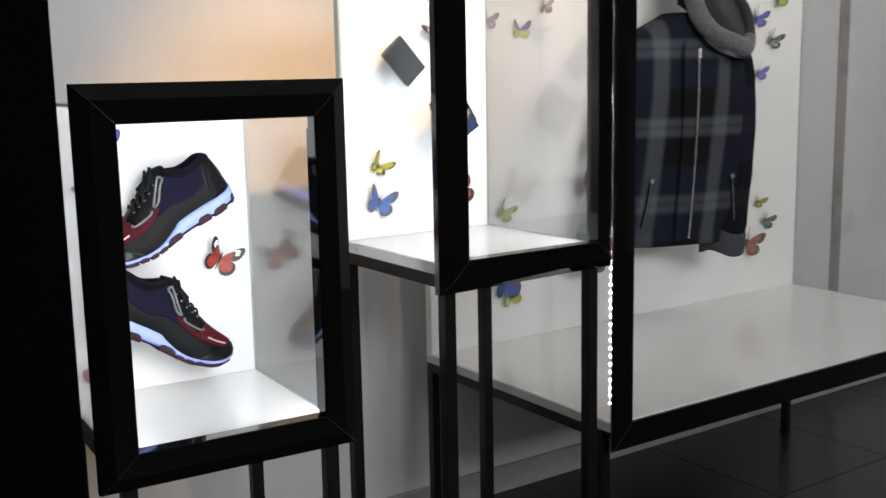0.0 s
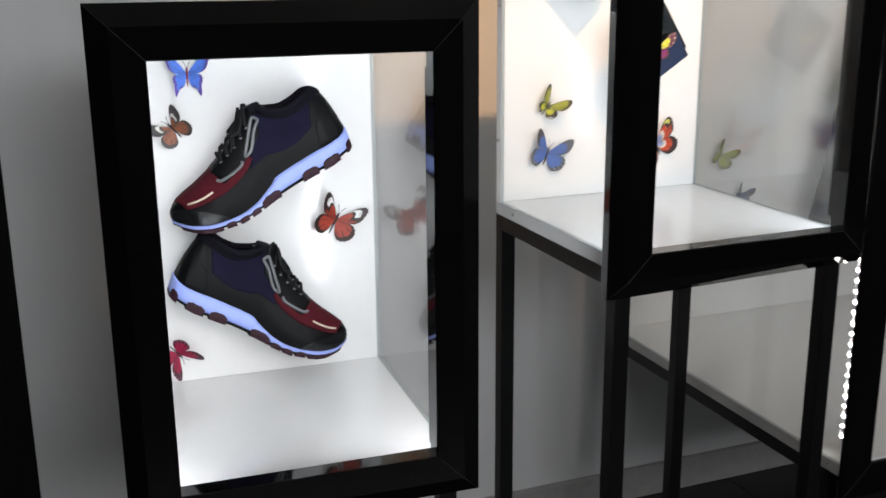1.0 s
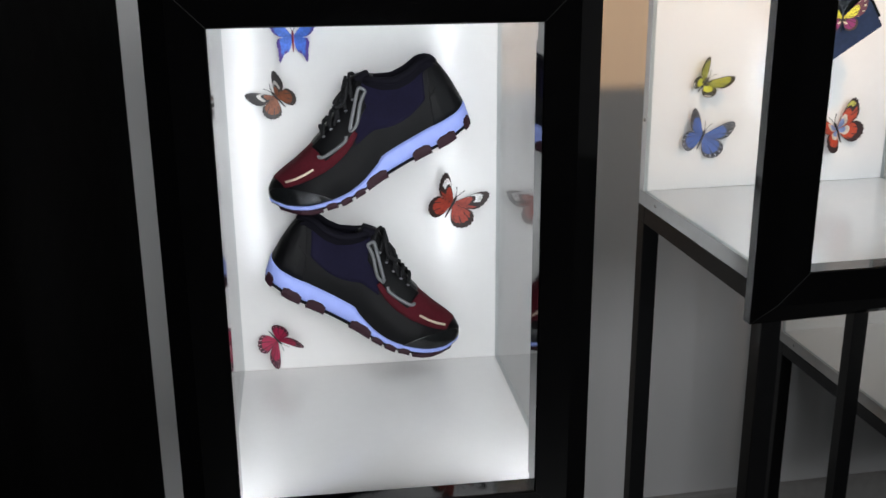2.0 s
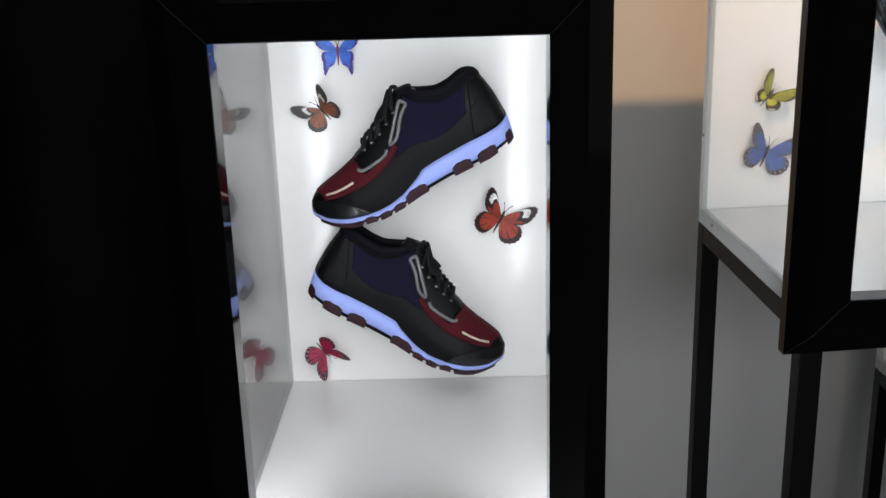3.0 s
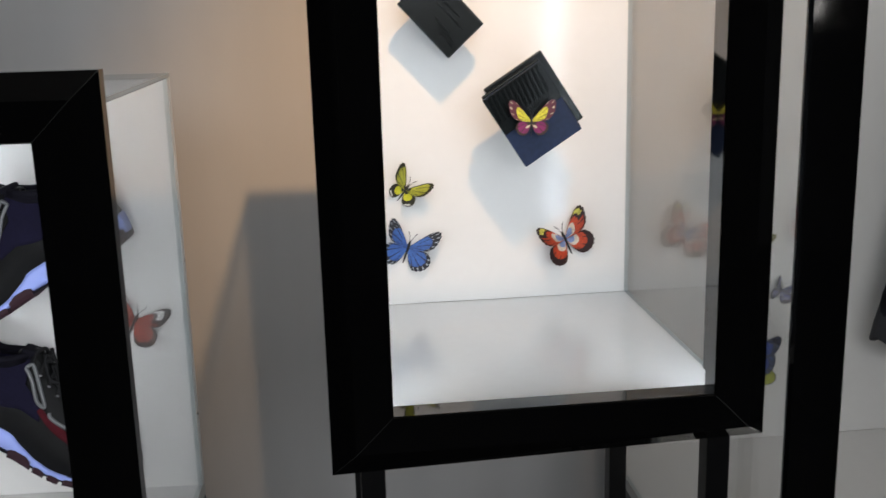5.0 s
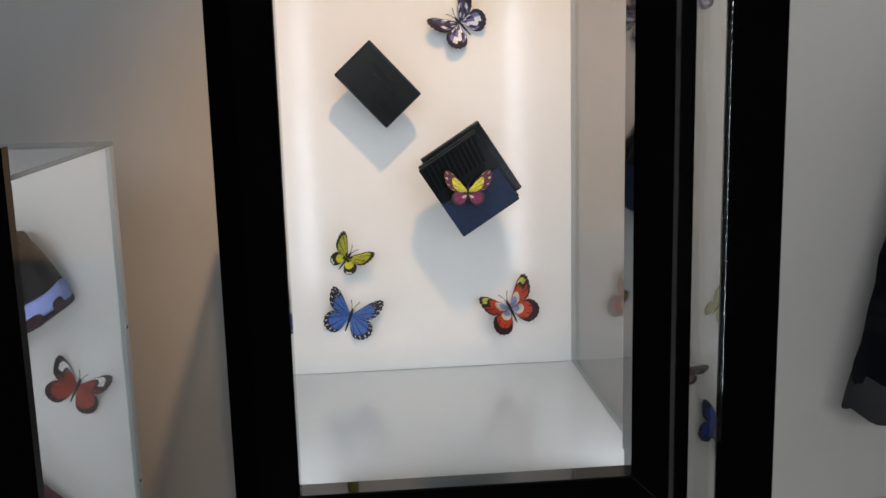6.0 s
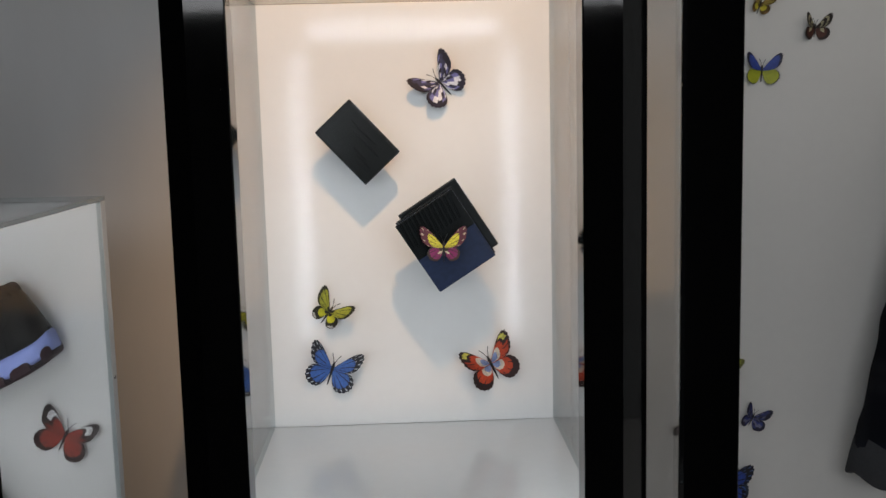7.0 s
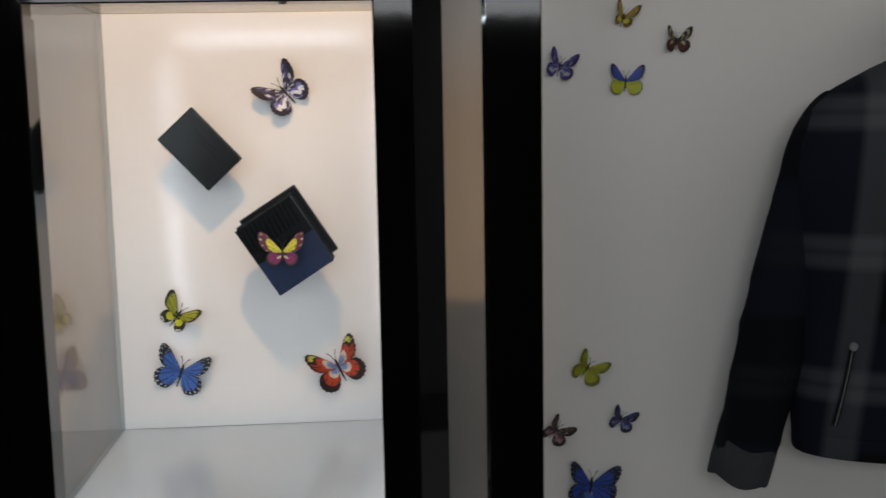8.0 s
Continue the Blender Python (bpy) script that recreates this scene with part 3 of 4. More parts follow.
butterfly(W2 @ pose(-0.008, -0.008, 0.0716) @ pose(0, 0, 0, 0, 0, -33), "yellow and magenta butterfly ornament resting on the bifold wallet", 0.060, "yellowfore", (0.04, 0.02, 0.01), (0.78, 0.70, 0.05), (0.24, 0.012, 0.11), (0.7, 0.6, 0.4), (0.13, 0.02, 0.04), 16, 4)


# ---- shoes ----
UPPER = material("black_shoe_leather", (0.0034, 0.0034, 0.0038), 0.36, spec=0.10, vary=0.25, scale=90, bump=0.25, bump_scale=900)
QUARTER = material("navy_shoe_mesh", (0.0080, 0.0070, 0.020), 0.66, spec=0.07, vary=0.25, scale=260, bump=0.5, bump_scale=1500)
VAMP = material("maroon_shoe_mesh", (0.066, 0.007, 0.012), 0.75, spec=0.1, vary=0.25, scale=260, bump=0.5, bump_scale=1500)
PATENT = material("black_patent_toe", (0.005, 0.0056, 0.006), 0.22, spec=0.40, vary=0.15, scale=80, bump=0.2, bump_scale=600)
MIDSOLE = material("pale_blue_foam", (0.28, 0.35, 0.74), 0.6, vary=0.05, scale=90, bump=0.12, bump_scale=900)
OUTSOLE = material("maroon_rubber", (0.026, 0.008, 0.013), 0.55, spec=0.2, vary=0.15, scale=120, bump=0.15)
PIPING = material("grey_reflective_tape", (0.14, 0.145, 0.15), 0.4, vary=0.1, scale=200)
RUBBER = material("black_rubber_edge", (0.007, 0.006, 0.008), 0.6, spec=0.15, vary=0.15, scale=120)
TOE_TAPE = material("cream_toe_tape", (0.62, 0.52, 0.40), 0.4, vary=0.08, scale=200)
LACE = material("black_lace", (0.012, 0.012, 0.013), 0.8, spec=0.15, vary=0.2, scale=400, bump=0.5, bump_scale=1600)
LINING = material("dark_shoe_lining", (0.005, 0.0046, 0.008), 0.85, spec=0.1, vary=0.2, scale=300, bump=0.3)
EYELET = material("grey_eyelet", (0.20, 0.20, 0.21), 0.35, 0.6)

# profile rows (x from heel to toe, height)
Z_TOP = [(0.0, 0.026), (0.006, 0.058), (0.014, 0.084), (0.026, 0.0985), (0.038, 0.0990), (0.050, 0.0945), (0.062, 0.0905), (0.080, 0.0890), (0.100, 0.0950), (0.118, 0.1040), (0.129, 0.1080), (0.138, 0.0995), (0.156, 0.0805), (0.175, 0.0655), (0.204, 0.0480), (0.224, 0.0380), (0.246, 0.0290), (0.270, 0.0215), (0.287, 0.0150), (0.296, 0.0060), (0.2995, -0.0050)]
Z_MID = [(0.0, 0.020), (0.008, 0.0155), (0.02, 0.0125), (0.065, 0.0075), (0.1016, 0.002), (0.131, -0.003), (0.150, -0.014), (0.1685, -0.0246), (0.19, -0.031), (0.2117, -0.033), (0.251, -0.029), (0.285, -0.019), (0.2995, -0.012)]
Z_BOT = [(0.0, -0.006), (0.0075, -0.010), (0.0415, -0.019), (0.094, -0.0245), (0.1413, -0.0318), (0.175, -0.0392), (0.2028, -0.0432), (0.2486, -0.0396), (0.272, -0.0325), (0.2858, -0.0245), (0.2995, -0.0155)]
HALF_W = [(0.0, 0.010), (0.006, 0.020), (0.016, 0.028), (0.035, 0.0335), (0.07, 0.034), (0.11, 0.035), (0.15, 0.0395), (0.20, 0.0465), (0.235, 0.0465), (0.262, 0.040), (0.280, 0.030), (0.292, 0.018), (0.2995, 0.006)]
THROAT = [(0.0, 0.3), (0.02, 0.55), (0.045, 0.62), (0.09, 0.60), (0.125, 0.50), (0.15, 0.50), (0.20, 0.62), (0.25, 0.75), (0.2995, 0.8)]


def upper_at(x, a, off=0.0):
    """A point of the upper: x along the shoe, a from 0 (near seam) over the top (0.5) to 1 (far seam), off metres outward."""
    w, z0, z1, th = between(x, HALF_W) + off, between(x, Z_MID), between(x, Z_TOP) + off, between(x, THROAT)
    ang = math.pi * a
    c, s = math.cos(ang), math.sin(ang)
    belly = math.copysign(abs(c) ** 0.62, c)
    rise = abs(s) ** 0.85
    width = w * (1 - (1 - th) * max(0.0, rise - 0.25) / 0.75) * belly * (1.0 if rise < 0.999 else 0.0)
    return Vector((x, width, z0 + (z1 - z0) * rise))


def upper_patch(x0, x1, a0, a1, off, nx=22, na=14, thick=0.0014):
    """A panel sewn over the upper. x0, x1, a0, a1: numbers, or functions of the other share."""
    f = lambda v, q: v(q) if callable(v) else v
    bm, skins = bmesh.new(), []
    for o in (off, off - thick):
        grid = []
        for i in range(nx + 1):
            p = i / nx
            row = []
            for j in range(na + 1):
                q = j / na
                x = f(x0, q) + (f(x1, q) - f(x0, q)) * p
                row.append(bm.verts.new(upper_at(x, f(a0, p) + (f(a1, p) - f(a0, p)) * q, o)))
            grid.append(row)
        for i in range(nx):
            for j in range(na):
                bm.faces.new((grid[i][j], grid[i + 1][j], grid[i + 1][j + 1], grid[i][j + 1]))
        skins.append(grid)
    rim = lambda g: [g[i][0] for i in range(nx)] + [g[nx][j] for j in range(na)] + [g[i][na] for i in range(nx, 0, -1)] + [g[0][j] for j in range(na, 0, -1)]
    A, B = rim(skins[0]), rim(skins[1])
    for i in range(len(A)):
        k = (i + 1) % len(A)
        bm.faces.new((A[i], A[k], B[k], B[i]))
    return bm


def sole_section(x, low, high, grow, power=0.8):
    w = between(x, HALF_W) + grow
    pts = []
    for k in range(20):
        ang = 2 * math.pi * k / 20
        c, s = math.cos(ang), math.sin(ang)
        pts.append((x, w * math.copysign(abs(c) ** 0.35, c) * (1 - 0.012 * (s + 1)), (low + high) / 2 + (high - low) / 2 * math.copysign(abs(s) ** 0.45, s)))
    return pts


def sneaker(m, label):
    shoe = thing("running_shoe", m, label, "shoe", "pair of running shoes")
    xs = [0.0004 + 0.2988 * (0.5 - 0.5 * math.cos(math.pi * i / 56)) for i in range(57)]
    # body of the upper, open at the ankle
    bm = bmesh.new()
    na = 36
    grid = [[bm.verts.new(upper_at(x, j / na)) for j in range(na + 1)] for x in xs]
    for i in range(len(xs) - 1):
        for j in range(na):
            xm = (xs[i] + xs[i + 1]) / 2
            if 0.030 < xm < 0.112 and abs((j + 0.5) / na - 0.5) < 0.18:
                continue
            bm.faces.new((grid[i][j], grid[i + 1][j], grid[i + 1][j + 1], grid[i][j + 1]))
    bmesh.ops.remove_doubles(bm, verts=bm.verts, dist=0.00005)
    part("upper", bm, UPPER, shoe, "black leather upper", smooth=True)
    # sunken lining and padded collar round the ankle
    bm = bmesh.new()
    rows = []
    for i in range(18):
        x = 0.022 + 0.098 * i / 17
        w = between(x, HALF_W) * 0.66
        rows.append([bm.verts.new((x, w * q, between(x, Z_TOP) - 0.006 - 0.040 * (1 - q * q) * math.sin(math.pi * min(1, (i + 2) / 20)))) for q in (-1, -0.85, -0.6, -0.3, 0, 0.3, 0.6, 0.85, 1)])
    for a, b in zip(rows, rows[1:]):
        for j in range(8):
            bm.faces.new((a[j], a[j + 1], b[j + 1], b[j]))
    part("lining", bm, LINING, shoe, "dark navy textile lining", smooth=True)
    ring = []
    for k in range(28):
        ang = 2 * math.pi * k / 28
        x = 0.070 - 0.050 * math.cos(ang)
        ring.append((x, between(x, HALF_W) * 0.70 * math.sin(ang), between(x, Z_TOP) - 0.003))
    part("collar", tube(curve_through(ring, 2) + [ring[0]], 0.0052, 8), LINING, shoe, "padded dark collar", smooth=True)
    part("tongue", upper_patch(0.104, 0.215, lambda p: 0.37, lambda p: 0.63, 0.003, 16, 8, 0.003), UPPER, shoe, smooth=True)
    part("tongue_tip", box(0.108, -0.013, 0.092, 0.130, 0.013, 0.1085, 0.004), LINING, shoe)
    for near in (0, 1):
        def side(x0, x1, a, b, off, **kw):
            return upper_patch(x0, x1, *((a, b) if near == 0 else (lambda p: 1 - (a(p) if callable(a) else a), lambda p: 1 - (b(p) if callable(b) else b))), off, **kw)
        part("quarter_panel", side(lambda q: 0.050 - 0.016 * q, lambda q: 0.160 - 0.034 * q, lambda p: 0.13 - 0.05 * math.sin(math.pi * p), lambda p: 0.365 - 0.030 * math.sin(math.pi * p), 0.0009), QUARTER, shoe, "navy mesh side panel", smooth=True)
        part("vamp_panel", side(lambda q: 0.152 + 0.040 * q, lambda q: 0.272 + 0.012 * q, lambda p: 0.105 + 0.05 * (1 - p) ** 3 + 0.075 * p, 0.5, 0.0016), VAMP, shoe, "maroon mesh toe panel", smooth=True)
        part("toe_cap", side(lambda q: 0.215 + 0.050 * q, 0.2985, 0.0, lambda p: 0.15 + 0.13 * p, 0.0022), PATENT, shoe, "glossy black toe guard", smooth=True)
        part("heel_counter", side(0.003, lambda q: 0.052 - 0.026 * q, 0.0, lambda p: 0.34 + 0.05 * p, 0.0007), UPPER, shoe, smooth=True)
        part("eyestay", side(lambda q: 0.128 - 0.006 * q, lambda q: 0.206 + 0.012 * q, lambda p: 0.190 - 0.02 * p + 0.03 * p * p, lambda p: 0.375 + 0.03 * p, 0.0032), UPPER, shoe, "black lacing panel", smooth=True)
        af = lambda v: v if near == 0 else 1 - v
        for pts in ([(0.1215, 0.275), (0.126, 0.298), (0.131, 0.296), (0.146, 0.25), (0.160, 0.207), (0.155, 0.190), (0.147, 0.187), (0.134, 0.23), (0.1215, 0.275)],
                    [(0.168, 0.205), (0.172, 0.190), (0.190, 0.205), (0.208, 0.228), (0.214, 0.262)]):
            part("eyestay_piping", tube(curve_through([upper_at(x, af(a), 0.0042) for x, a in pts], 4), 0.0024, 6), PIPING, shoe, "grey reflective trim", smooth=True)
        for x, a in ((0.142, 0.30), (0.156, 0.315), (0.170, 0.325), (0.184, 0.34), (0.197, 0.355)):
            bm = bmesh.new()
            bmesh.ops.create_uvsphere(bm, u_segments=8, v_segments=5, radius=0.0026)
            p = upper_at(x, af(a), 0.0042)
            part("eyelet", bm, EYELET, shoe, at=Matrix.Translation(p) @ Matrix.Diagonal((1, 0.6, 0.6, 1)), smooth=True)
        part("toe_stripe", tube([upper_at(x, af(a), 0.0030) for x, a in ((0.226, 0.205), (0.240, 0.208), (0.254, 0.216), (0.268, 0.232))], 0.0017, 6), TOE_TAPE, shoe, "cream reflective toe stripe", smooth=True)
        part("heel_mark", tube([upper_at(x, af(a), 0.0028) for x, a in ((0.030, 0.16), (0.037, 0.13), (0.045, 0.12))], 0.0010, 5), LACE, shoe)
    # laces
    for x, a in ((0.142, 0.31), (0.156, 0.325), (0.170, 0.335), (0.184, 0.35), (0.197, 0.365)):
        for back in (0.0, 0.014):
            pts = [upper_at(x, a, 0.0045), upper_at(x - back * 0.3, a + 0.08, 0.0075), upper_at(x - back * 0.6, 0.5, 0.0085), upper_at(x - back, 0.92 - a, 0.0055), upper_at(x - back, 1 - a, 0.0045)]
            part("lace", tube(curve_through(pts, 5), 0.0027, 6), LACE, shoe, smooth=True)
    for sy in (1, -1):
        pts = [upper_at(x, 0.5 - a * sy, o) for x, a, o in ((0.150, 0.01, 0.009), (0.140, 0.10, 0.016), (0.154, 0.17, 0.013), (0.168, 0.10, 0.014), (0.152, 0.01, 0.009))]
        part("lace_bow", tube(curve_through(pts, 6), 0.0024, 6), LACE, shoe, smooth=True)
        part("lace_end", tube(curve_through([upper_at(x, 0.5 - a * sy, 0.0075) for x, a in ((0.150, 0.02), (0.166, 0.11), (0.178, 0.18))], 6), 0.0019, 6), LACE, shoe, smooth=True)
    # foam midsole with an upswept heel, rubber pads under it
    rings = []
    for x in xs:
        low, high = between(x, Z_BOT) + 0.004, between(x, Z_MID) + 0.0045 * (1 if x < 0.14 else 0.4)
        rings.append(sole_section(x, low, max(high, low + 0.006), 0.0062 if x < 0.29 else 0.003))
    part("midsole", loft(rings), MIDSOLE, shoe, "pale lavender-blue foam midsole", smooth=True)
    rings = [sole_section(x, between(x, Z_BOT) + 0.0018, between(x, Z_BOT) + 0.0040, 0.0052 if x < 0.29 else 0.001) for x in xs]
    part("outsole", loft(rings), RUBBER, shoe, "thin black rubber outsole", smooth=True)
    for x0, x1 in ((0.0015, 0.012), (0.028, 0.056), (0.066, 0.093), (0.134, 0.166), (0.171, 0.186), (0.192, 0.207), (0.213, 0.228), (0.234, 0.290)):
        cut = [x0 + (x1 - x0) * i / 4 for i in range(5)]
        tall = 0.0165 if x1 < 0.17 else (0.0100 if x1 < 0.23 else 0.0060)
        rings = [sole_section(x, between(x, Z_BOT) - 0.0028, between(x, Z_BOT) + tall * (0.75 if i in (0, 4) else 1), 0.0086 if x < 0.27 else 0.0045) for i, x in enumerate(cut)]
        part("tread_pad", loft(rings), OUTSOLE, shoe, "maroon rubber tread pad", smooth=False)
    return shoe


def shoe_pose(u, z, angle, towards, out=0.047):
    """A shoe hung flat on the shoe case's panel: its heel's seat at (u, z), its toe to the given side, dipped by angle."""
    c, s = math.cos(radians(angle)), math.sin(radians(angle))
    X, Z = Vector((towards * c, 0, -s)), Vector((s * towards, 0, c))
    Y = Z.cross(X)
    m = Matrix((X, Y, Z)).transposed().to_4x4()
    m.translation = (u, A_DEPTH - out, z)
    return A_AT @ m @ Matrix.Scale(1.018, 4)


sneaker(shoe_pose(-0.152, 0.1785, 21.4, 1), "black, navy and maroon running shoe with lavender-blue sole, toe down")
sneaker(shoe_pose(0.1445, 0.3963, 19.5, -1), "black, navy and maroon running shoe with lavender-blue sole above its pair")


# ---- jacket ----
PLAID = plaid_material("navy_grey_plaid_wool")
DARK_PLAID = plaid_material("black_navy_plaid_wool", (0.022, 0.023, 0.026), (0.007, 0.0078, 0.011))
SHEARLING = material("grey_shearling", (0.088, 0.090, 0.093), 0.95, vary=0.3, scale=120, bump=1.0, bump_scale=260, sheen=0.2)
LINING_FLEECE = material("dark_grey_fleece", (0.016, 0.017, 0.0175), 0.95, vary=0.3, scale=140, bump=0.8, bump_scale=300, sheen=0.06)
CUFF = material("grey_flannel_cuff", (0.038, 0.040, 0.046), 0.9, vary=0.2, scale=200, bump=0.5, bump_scale=1200)
ZIP = material("zip_metal", (0.55, 0.55, 0.56), 0.35, 0.35, vary=0.5, scale=60)
SNAP = material("snap_metal", (0.34, 0.34, 0.35), 0.3, 0.4)
TAPE_BLACK = material("black_placket", (0.012, 0.012, 0.014), 0.8, spec=0.15, bump=0.3, bump_scale=900)


def jacket(m, label):
    coat = thing("plaid_jacket", m, label, "jacket")
    rows = [(0.865, 0.225, 0.090), (0.93, 0.232, 0.098), (1.05, 0.236, 0.108), (1.18, 0.242, 0.115), (1.30, 0.244, 0.118), (1.38, 0.236, 0.112), (1.43, 0.216, 0.102), (1.47, 0.186, 0.092), (1.505, 0.140, 0.078), (1.535, 0.090, 0.060)]
    zs = [r[0] for r in rows]
    rings = []
    for i in range(41):
        z = zs[0] + (zs[-1] - zs[0]) * i / 40
        hw, hd = between(z, [(r[0], r[1]) for r in rows]), between(z, [(r[0], r[2]) for r in rows])
        ring = []
        for k in range(56):
            a = 2 * math.pi * k / 56
            c, s = math.cos(a), math.sin(a)
            p = Vector((hw * math.copysign(abs(c) ** 0.75, c), hd * math.copysign(abs(s) ** 0.8, s), z))
            fold = noise.noise(Vector((p.x * 13, p.y * 9, z * 3.2))) * 0.010 + math.sin(p.x * 60 + z * 4) * 0.003 * max(0, 1.2 - z)
            ring.append(p + Vector((c * fold + 0.05 * max(0.0, z - 1.44) / 0.1, s * fold, 0)))
        rings.append(ring)
    part("body", loft(rings), PLAID, coat, "navy and grey plaid wool body", smooth=True)
    # sleeves: outer shoulder to cuff
    for name, line in (("sleeve", [(-0.134, 0, 1.425, 0.066), (-0.172, 0.0, 1.372, 0.076), (-0.218, -0.01, 1.23, 0.072), (-0.272, -0.02, 1.03, 0.063), (-0.327, -0.03, 0.812, 0.052)]),
                       ("sleeve", [(0.150, 0, 1.435, 0.072), (0.205, 0.0, 1.375, 0.082), (0.216, -0.015, 1.22, 0.078), (0.192, -0.030, 1.01, 0.077), (0.158, -0.045, 0.824, 0.072)])):
        pts = curve_through([p[:3] for p in line], 8)
        rad = [p[3] for p in line]
        rings = []
        for i, p in enumerate(pts):
            q = i / 8
            r = rad[min(int(q), 4)] + (rad[min(int(q) + 1, 4)] - rad[min(int(q), 4)]) * (q - int(q))
            d = (pts[min(i + 1, len(pts) - 1)] - pts[max(i - 1, 0)]).normalized()
            ax = Vector((0, 1, 0)).cross(d).normalized()
            ay = d.cross(ax)
            rings.append([p + ax * (r * math.cos(a)) + ay * (r * 0.72 * math.sin(a)) + ax * (0.007 * noise.noise(Vector((p.x * 11 + math.cos(a), math.sin(a) * 1.5, p.z * 17)))) for a in [2 * math.pi * k / 24 for k in range(24)]])
        sl = part(name, loft(rings), DARK_PLAID, coat, "dark navy-black plaid wool sleeve", smooth=True)
        end, d = pts[-1], (pts[-1] - pts[-3]).normalized()
        ax = Vector((0, 1, 0)).cross(d).normalized()
        ay = d.cross(ax)
        cuff = []
        for s, g in ((-0.052, 1.03), (-0.050, 1.09), (-0.02, 1.10), (0.012, 1.08), (0.016, 1.03), (0.015, 0.90), (-0.02, 0.85)):
            cuff.append([end + d * (s + 0.006 * math.sin(3 * a)) + ax * (rad[-1] * g * math.cos(a)) + ay * (rad[-1] * 0.72 * g * math.sin(a)) for a in [2 * math.pi * k / 24 for k in range(24)]])
        part("cuff", loft(cuff, caps=False), CUFF, sl, "turned-back grey flannel cuff", smooth=True)
    # fleece collar: a thick roll that stands round the neck and falls open in front, darker at its back and inside
    line = [(0.000, -0.085, 1.580), (0.014, -0.110, 1.515), (0.055, -0.124, 1.470), (0.123, -0.122, 1.446), (0.188, -0.104, 1.433), (0.232, -0.060, 1.472),
            (0.234, -0.015, 1.556), (0.190, 0.050, 1.620), (0.105, 0.078, 1.645), (0.030, 0.030, 1.630), (0.002, -0.030, 1.612), (0.000, -0.085, 1.580)]
    path = curve_through(line, 16)
    rings = []
    for i, p in enumerate(path):
        d = (path[min(i + 1, len(path) - 1)] - path[max(i - 1, 0)]).normalized()
        out = Vector((p.x - 0.11, p.y + 0.02, 0.02)).normalized()
        up = d.cross(out).normalized()
        out = up.cross(d)
        r = 0.024 - 0.004 * min(1.0, max(0.0, i - 60) / 16)
        ring = []
        for k in range(30):
            b = 2 * math.pi * k / 30
            c = Vector((p.x * 110 + math.cos(b) * 3, p.y * 110 + math.sin(b) * 3, p.z * 110))
            fuzz = 1 + 0.09 * noise.noise(c) + 0.07 * noise.noise(c * 2.1)
            ring.append(p + out * (r * fuzz * math.cos(b)) + up * (1.15 * r * fuzz * math.sin(b)))
        rings.append(ring)
    cut, turn = 76, 152
    collar = part("collar", loft(rings[:cut + 1]), SHEARLING, coat, "thick grey shearling collar roll", smooth=True)
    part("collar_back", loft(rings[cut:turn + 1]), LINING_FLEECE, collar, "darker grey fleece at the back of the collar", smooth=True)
    part("collar_front", loft(rings[turn:]), SHEARLING, collar, "thick grey shearling collar edge", smooth=True)
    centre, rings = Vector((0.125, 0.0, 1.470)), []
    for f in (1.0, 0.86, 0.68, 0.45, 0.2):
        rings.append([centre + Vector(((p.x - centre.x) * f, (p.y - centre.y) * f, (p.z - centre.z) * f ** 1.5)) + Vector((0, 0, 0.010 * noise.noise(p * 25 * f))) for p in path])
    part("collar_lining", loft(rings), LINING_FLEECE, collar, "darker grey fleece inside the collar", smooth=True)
    # outer stand of the collar down to the shoulders
    rings = []
    for f, drop in ((1.0, 0.0), (1.03, 0.015), (1.05, 0.030), (1.06, 0.042)):
        rings.append([Vector((0.11 + (p.x - 0.11) * f, p.y * f, max(1.400, p.z - drop * (1 + 4 * max(0, p.z - 1.5))))) for p in path])
    part("collar_stand", loft(rings, caps=False), PLAID, collar, smooth=True)
    # front placket with zip and snaps
    front = lambda x, z: -between(z, [(r[0], r[2]) for r in rows]) * (1 - 0.25 * (abs(x) / 0.24) ** 2) - 0.006
    strip = []
    lean = lambda z: -0.040 + 0.022 * (z - 0.96) + 0.9 * max(0.0, z - 1.34) ** 2
    for i in range(25):
        z = 0.868 + 0.58 * i / 24
        strip.append([(x + lean(z), front(x, z) - d, z) for x, d in ((-0.022, 0.0), (-0.020, 0.007), (0.022, 0.008), (0.026, 0.0))])
    part("placket", loft(strip), PLAID, coat, "plaid front placket", smooth=False)
    bm = bmesh.new()
    for i in range(100):
        z = 0.875 + 0.55 * i / 100
        y = front(0.03, z) - 0.006
        box(0.0285 + lean(z), y - 0.002, z, 0.0335 + lean(z), y + 0.002, z + 0.0026, bm=bm)
    tagged(part("zip_teeth", bm, ZIP, coat, "bright metal front zip teeth"), kind="stuff")
    part("zip_pull", box(0.000, front(0.0, 1.42) - 0.014, 1.402, 0.010, front(0.0, 1.42) - 0.010, 1.430, 0.001), ZIP, coat)
    # slanted zip pockets with a bright pull at the top, and chest seams
    for sx in (-1, 1):
        pts = [(sx * 0.150, front(0.15, 1.05) + 0.004, 1.047), (sx * 0.160, front(0.16, 0.98) + 0.003, 0.98), (sx * 0.172, front(0.172, 0.915) + 0.004, 0.915)]
        pocket = part("pocket_zip", tube(curve_through(pts, 6), 0.0045, 6), TAPE_BLACK, coat)
        part("pocket_teeth", tube(curve_through([(x, y - 0.004, z) for x, y, z in pts], 6), 0.0009, 5), SNAP, pocket)
        bm = bmesh.new()
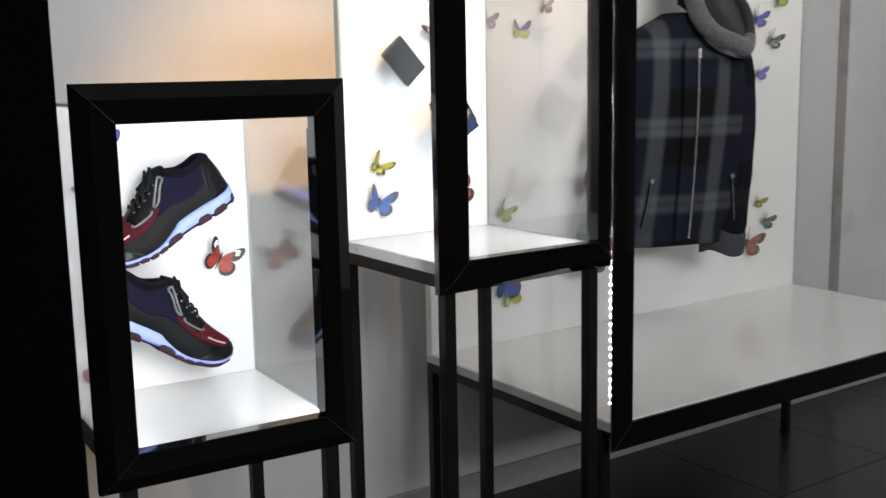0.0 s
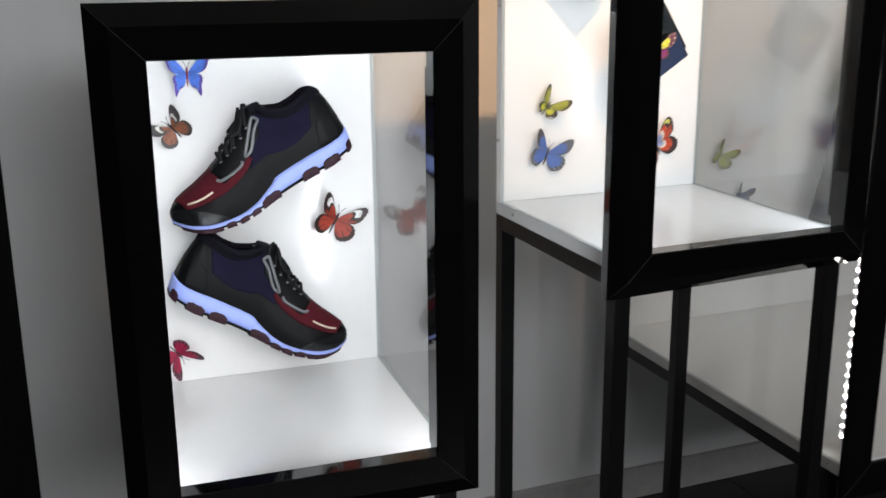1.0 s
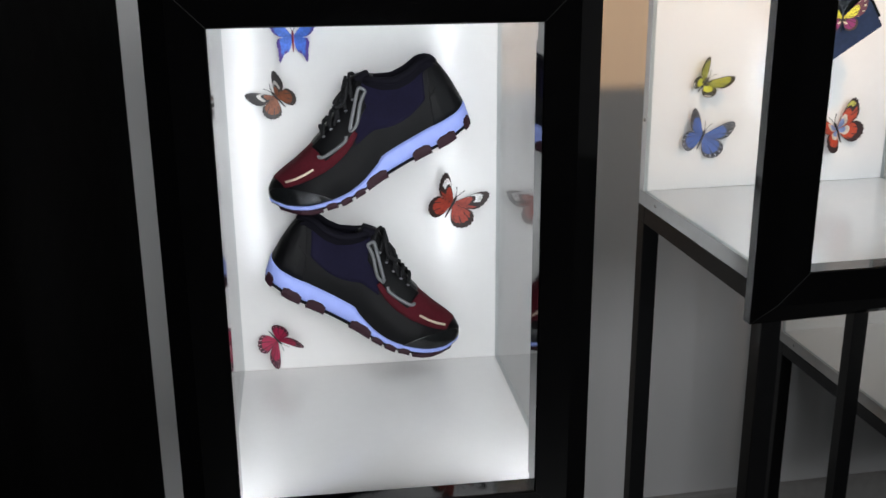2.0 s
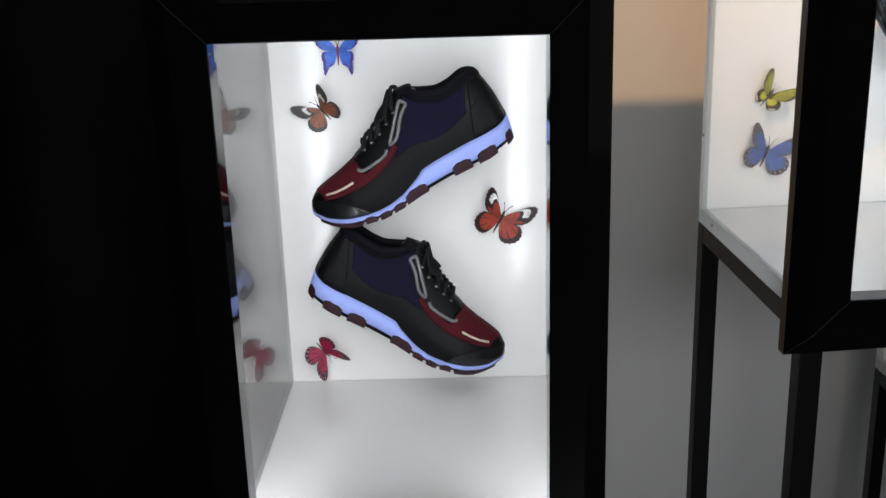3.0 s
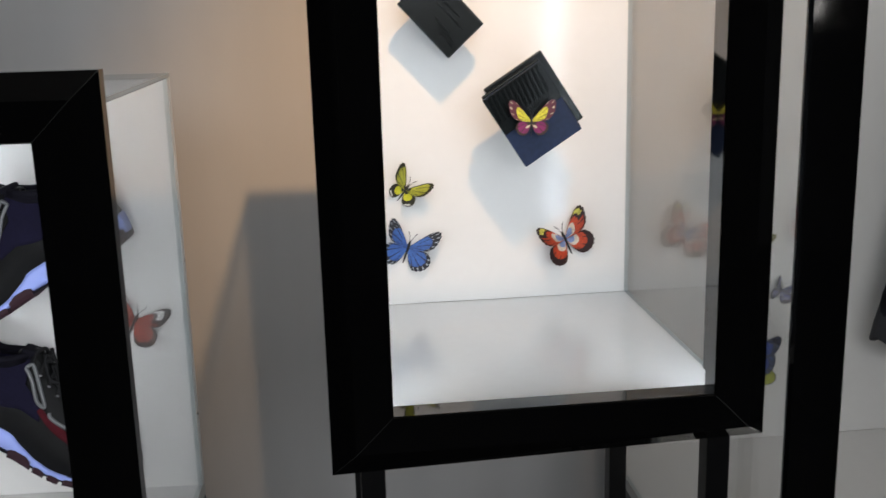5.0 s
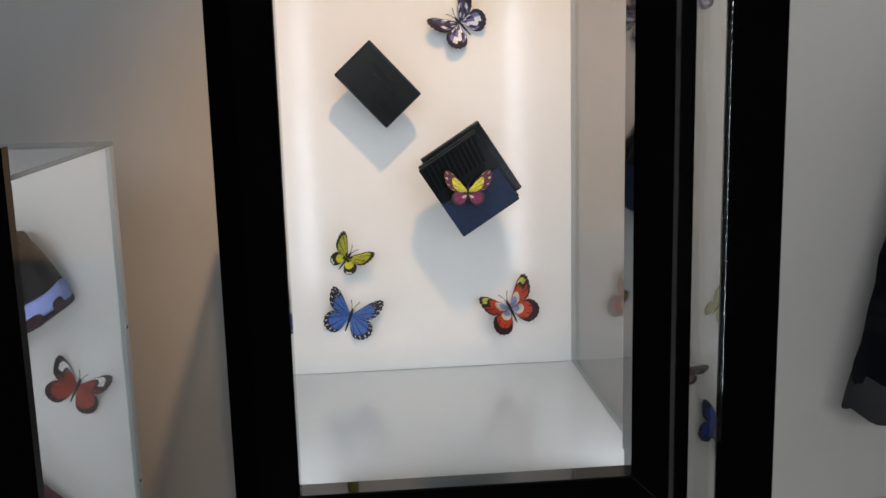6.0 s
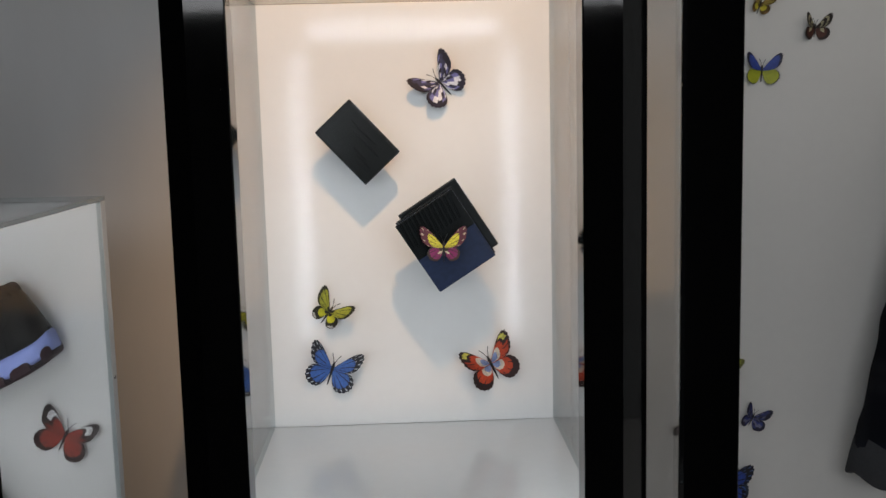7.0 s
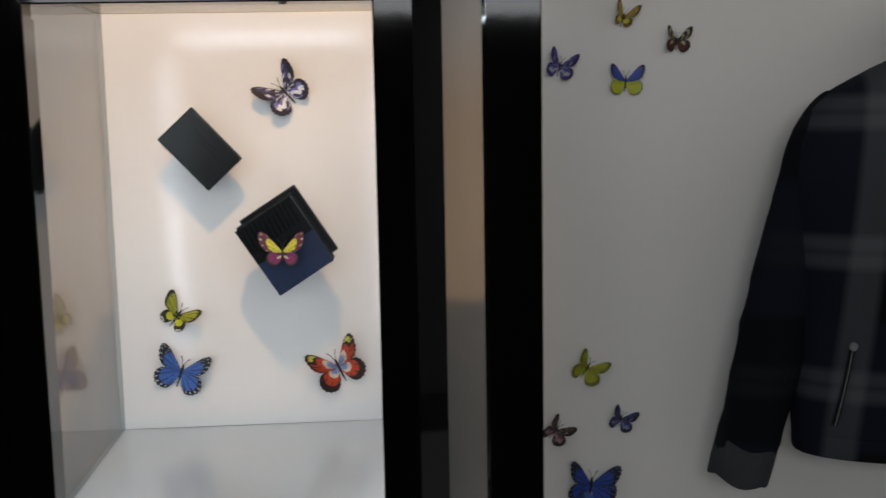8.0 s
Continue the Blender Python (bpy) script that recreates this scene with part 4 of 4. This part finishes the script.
        bmesh.ops.create_cone(bm, cap_ends=True, segments=16, radius1=0.0075, radius2=0.006, depth=0.005, matrix=pose(sx * 0.149, front(0.15, 1.052) - 0.002, 1.052, 90, 0, 0))
        part("pocket_snap", bm, SNAP, pocket, "bright metal snap")
    part("hem_band", loft([[(1.012 * 0.226 * math.copysign(abs(math.cos(a)) ** 0.75, math.cos(a)), 1.02 * 0.093 * math.copysign(abs(math.sin(a)) ** 0.8, math.sin(a)), z) for a in [2 * math.pi * k / 48 for k in range(48)]] for z in (0.853, 0.856, 0.885, 0.888)]), PLAID, coat, smooth=True)
    return coat


jacket(pose(1.944, 0.700, -0.043, 0, 0, -13) @ Matrix.Diagonal((0.985, 1.0, 1.046, 1.0)), "dark navy and grey plaid jacket with grey shearling collar")
# the clear hanger peg that carries it from the back panel
peg = thing("hanger_peg", pose(1.957, 0.778, 1.42), "short white peg holding the jacket on the panel", "peg")
part("rod", tube([(0, 0.052, 0), (0, 0, 0.01), (0, -0.05, 0.03)], 0.008, 10), TAPE, peg)

# butterflies on the jacket case's panel: place across and up, turn, span, print
for u, z, roll, span, rise, kind, label, rim, main, patch, spots, inner in (
        (-0.502, 0.930, -3, 0.064, 20, "twotone", "blue butterfly ornament with yellow hind wings on white panel", (0.02, 0.02, 0.06), (0.045, 0.09, 0.45), (0.48, 0.52, 0.03), WHITE, BLUE),
        (-0.409, 1.001, -4, 0.054, 36, "banded", "dark brown butterfly ornament with cream wing bands", (0.03, 0.016, 0.012), (0.10, 0.03, 0.02), RED, (0.55, 0.50, 0.32), DARK),
        (-0.507, 1.044, -18, 0.056, 42, "sulphur", "golden yellow and tan butterfly ornament on white panel", (0.16, 0.10, 0.03), (0.52, 0.40, 0.10), (0.66, 0.58, 0.06), (0.4, 0.24, 0.1), YEL),
        (-0.622, 0.959, -18, 0.060, 34, "mottled", "violet-blue butterfly ornament with pale patches", (0.05, 0.04, 0.16), (0.10, 0.09, 0.36), (0.12, 0.12, 0.42), (0.5, 0.5, 0.6), DEEP),
        (-0.573, 0.400, -32, 0.070, 34, "plain", "yellow-green butterfly ornament on white panel", (0.20, 0.20, 0.03), (0.40, 0.42, 0.03), LIME, WHITE, LIME),
        (-0.508, 0.300, -24, 0.056, 34, "mottled", "dark blue-violet butterfly ornament on white panel", (0.02, 0.018, 0.05), (0.035, 0.04, 0.16), (0.05, 0.07, 0.30), (0.22, 0.22, 0.36), DEEP),
        (-0.632, 0.283, -40, 0.062, 40, "mottled", "dark butterfly ornament with pink and green markings", (0.02, 0.02, 0.018), (0.08, 0.09, 0.05), (0.26, 0.10, 0.13), (0.35, 0.25, 0.28), DARK),
        (-0.565, 0.173, -8, 0.100, 22, "monarch", "large deep blue butterfly ornament with black borders", (0.010, 0.010, 0.025), (0.03, 0.08, 0.42), BLUE, (0.10, 0.16, 0.40), BLUE),
        (-0.549, 0.138, 10, 0.075, 28, "twotone", "blue and lime butterfly ornament low on the white panel", (0.06, 0.08, 0.12), (0.07, 0.17, 0.52), (0.50, 0.54, 0.06), WHITE, LIME),
        (0.549, 0.979, -20, 0.075, 36, "plain", "violet-blue butterfly ornament beside the jacket collar", (0.06, 0.05, 0.20), (0.10, 0.10, 0.42), DEEP, WHITE, DEEP),
        (0.631, 0.906, -30, 0.075, 36, "mottled", "dark grey mottled butterfly ornament on white panel", (0.05, 0.05, 0.05), (0.10, 0.10, 0.10), (0.2, 0.2, 0.2), (0.4, 0.4, 0.38), DARK),
        (0.566, 0.792, -20, 0.062, 40, "plain", "pale violet-blue butterfly ornament on white panel", (0.10, 0.10, 0.28), (0.16, 0.17, 0.52), DEEP, WHITE, DEEP),
        (0.661, 1.043, 10, 0.070, 36, "plain", "lime green butterfly ornament high on the white panel", (0.20, 0.28, 0.05), (0.36, 0.46, 0.08), LIME, WHITE, LIME),
        (0.578, 0.331, -30, 0.062, 38, "sulphur", "olive yellow butterfly ornament beside the jacket cuff", (0.16, 0.12, 0.03), (0.38, 0.32, 0.05), (0.50, 0.44, 0.05), WHITE, LIME),
        (0.623, 0.261, -30, 0.070, 38, "banded", "green and black butterfly ornament on white panel", (0.02, 0.035, 0.02), (0.05, 0.14, 0.05), RED, (0.18, 0.32, 0.10), DARK),
        (0.526, 0.190, -25, 0.110, 34, "monarch", "large brown-orange butterfly ornament beside the jacket cuff", (0.06, 0.025, 0.018), (0.32, 0.10, 0.05), RED, (0.5, 0.36, 0.26), RED)):
    butterfly(on_panel(C_AT, u + 0.0175, z, C_DEPTH, roll), label, span, kind, rim, main, patch, spots, inner, rise)

# ---- floor tiles ----
tile_mesh = None
TILE_SIZE = 0.60
floor_ob = bpy.data.objects["floor"]
for i in range(12):
    for j in range(9):
        x, y = -2.0 + TILE_SIZE * i, WALL_Y - TILE_SIZE * (j + 1)
        if tile_mesh is None:
            first = part("tile", box(0.0015, 0.0015, -0.0038, TILE_SIZE - 0.0015, TILE_SIZE - 0.0015, 0.0, 0.0008), TILE, floor_ob)
            first.location, tile_mesh = (x, y, 0), first.data
        else:
            ob = new("tile", tile_mesh)
            ob.parent, ob.location = floor_ob, (x, y, 0)
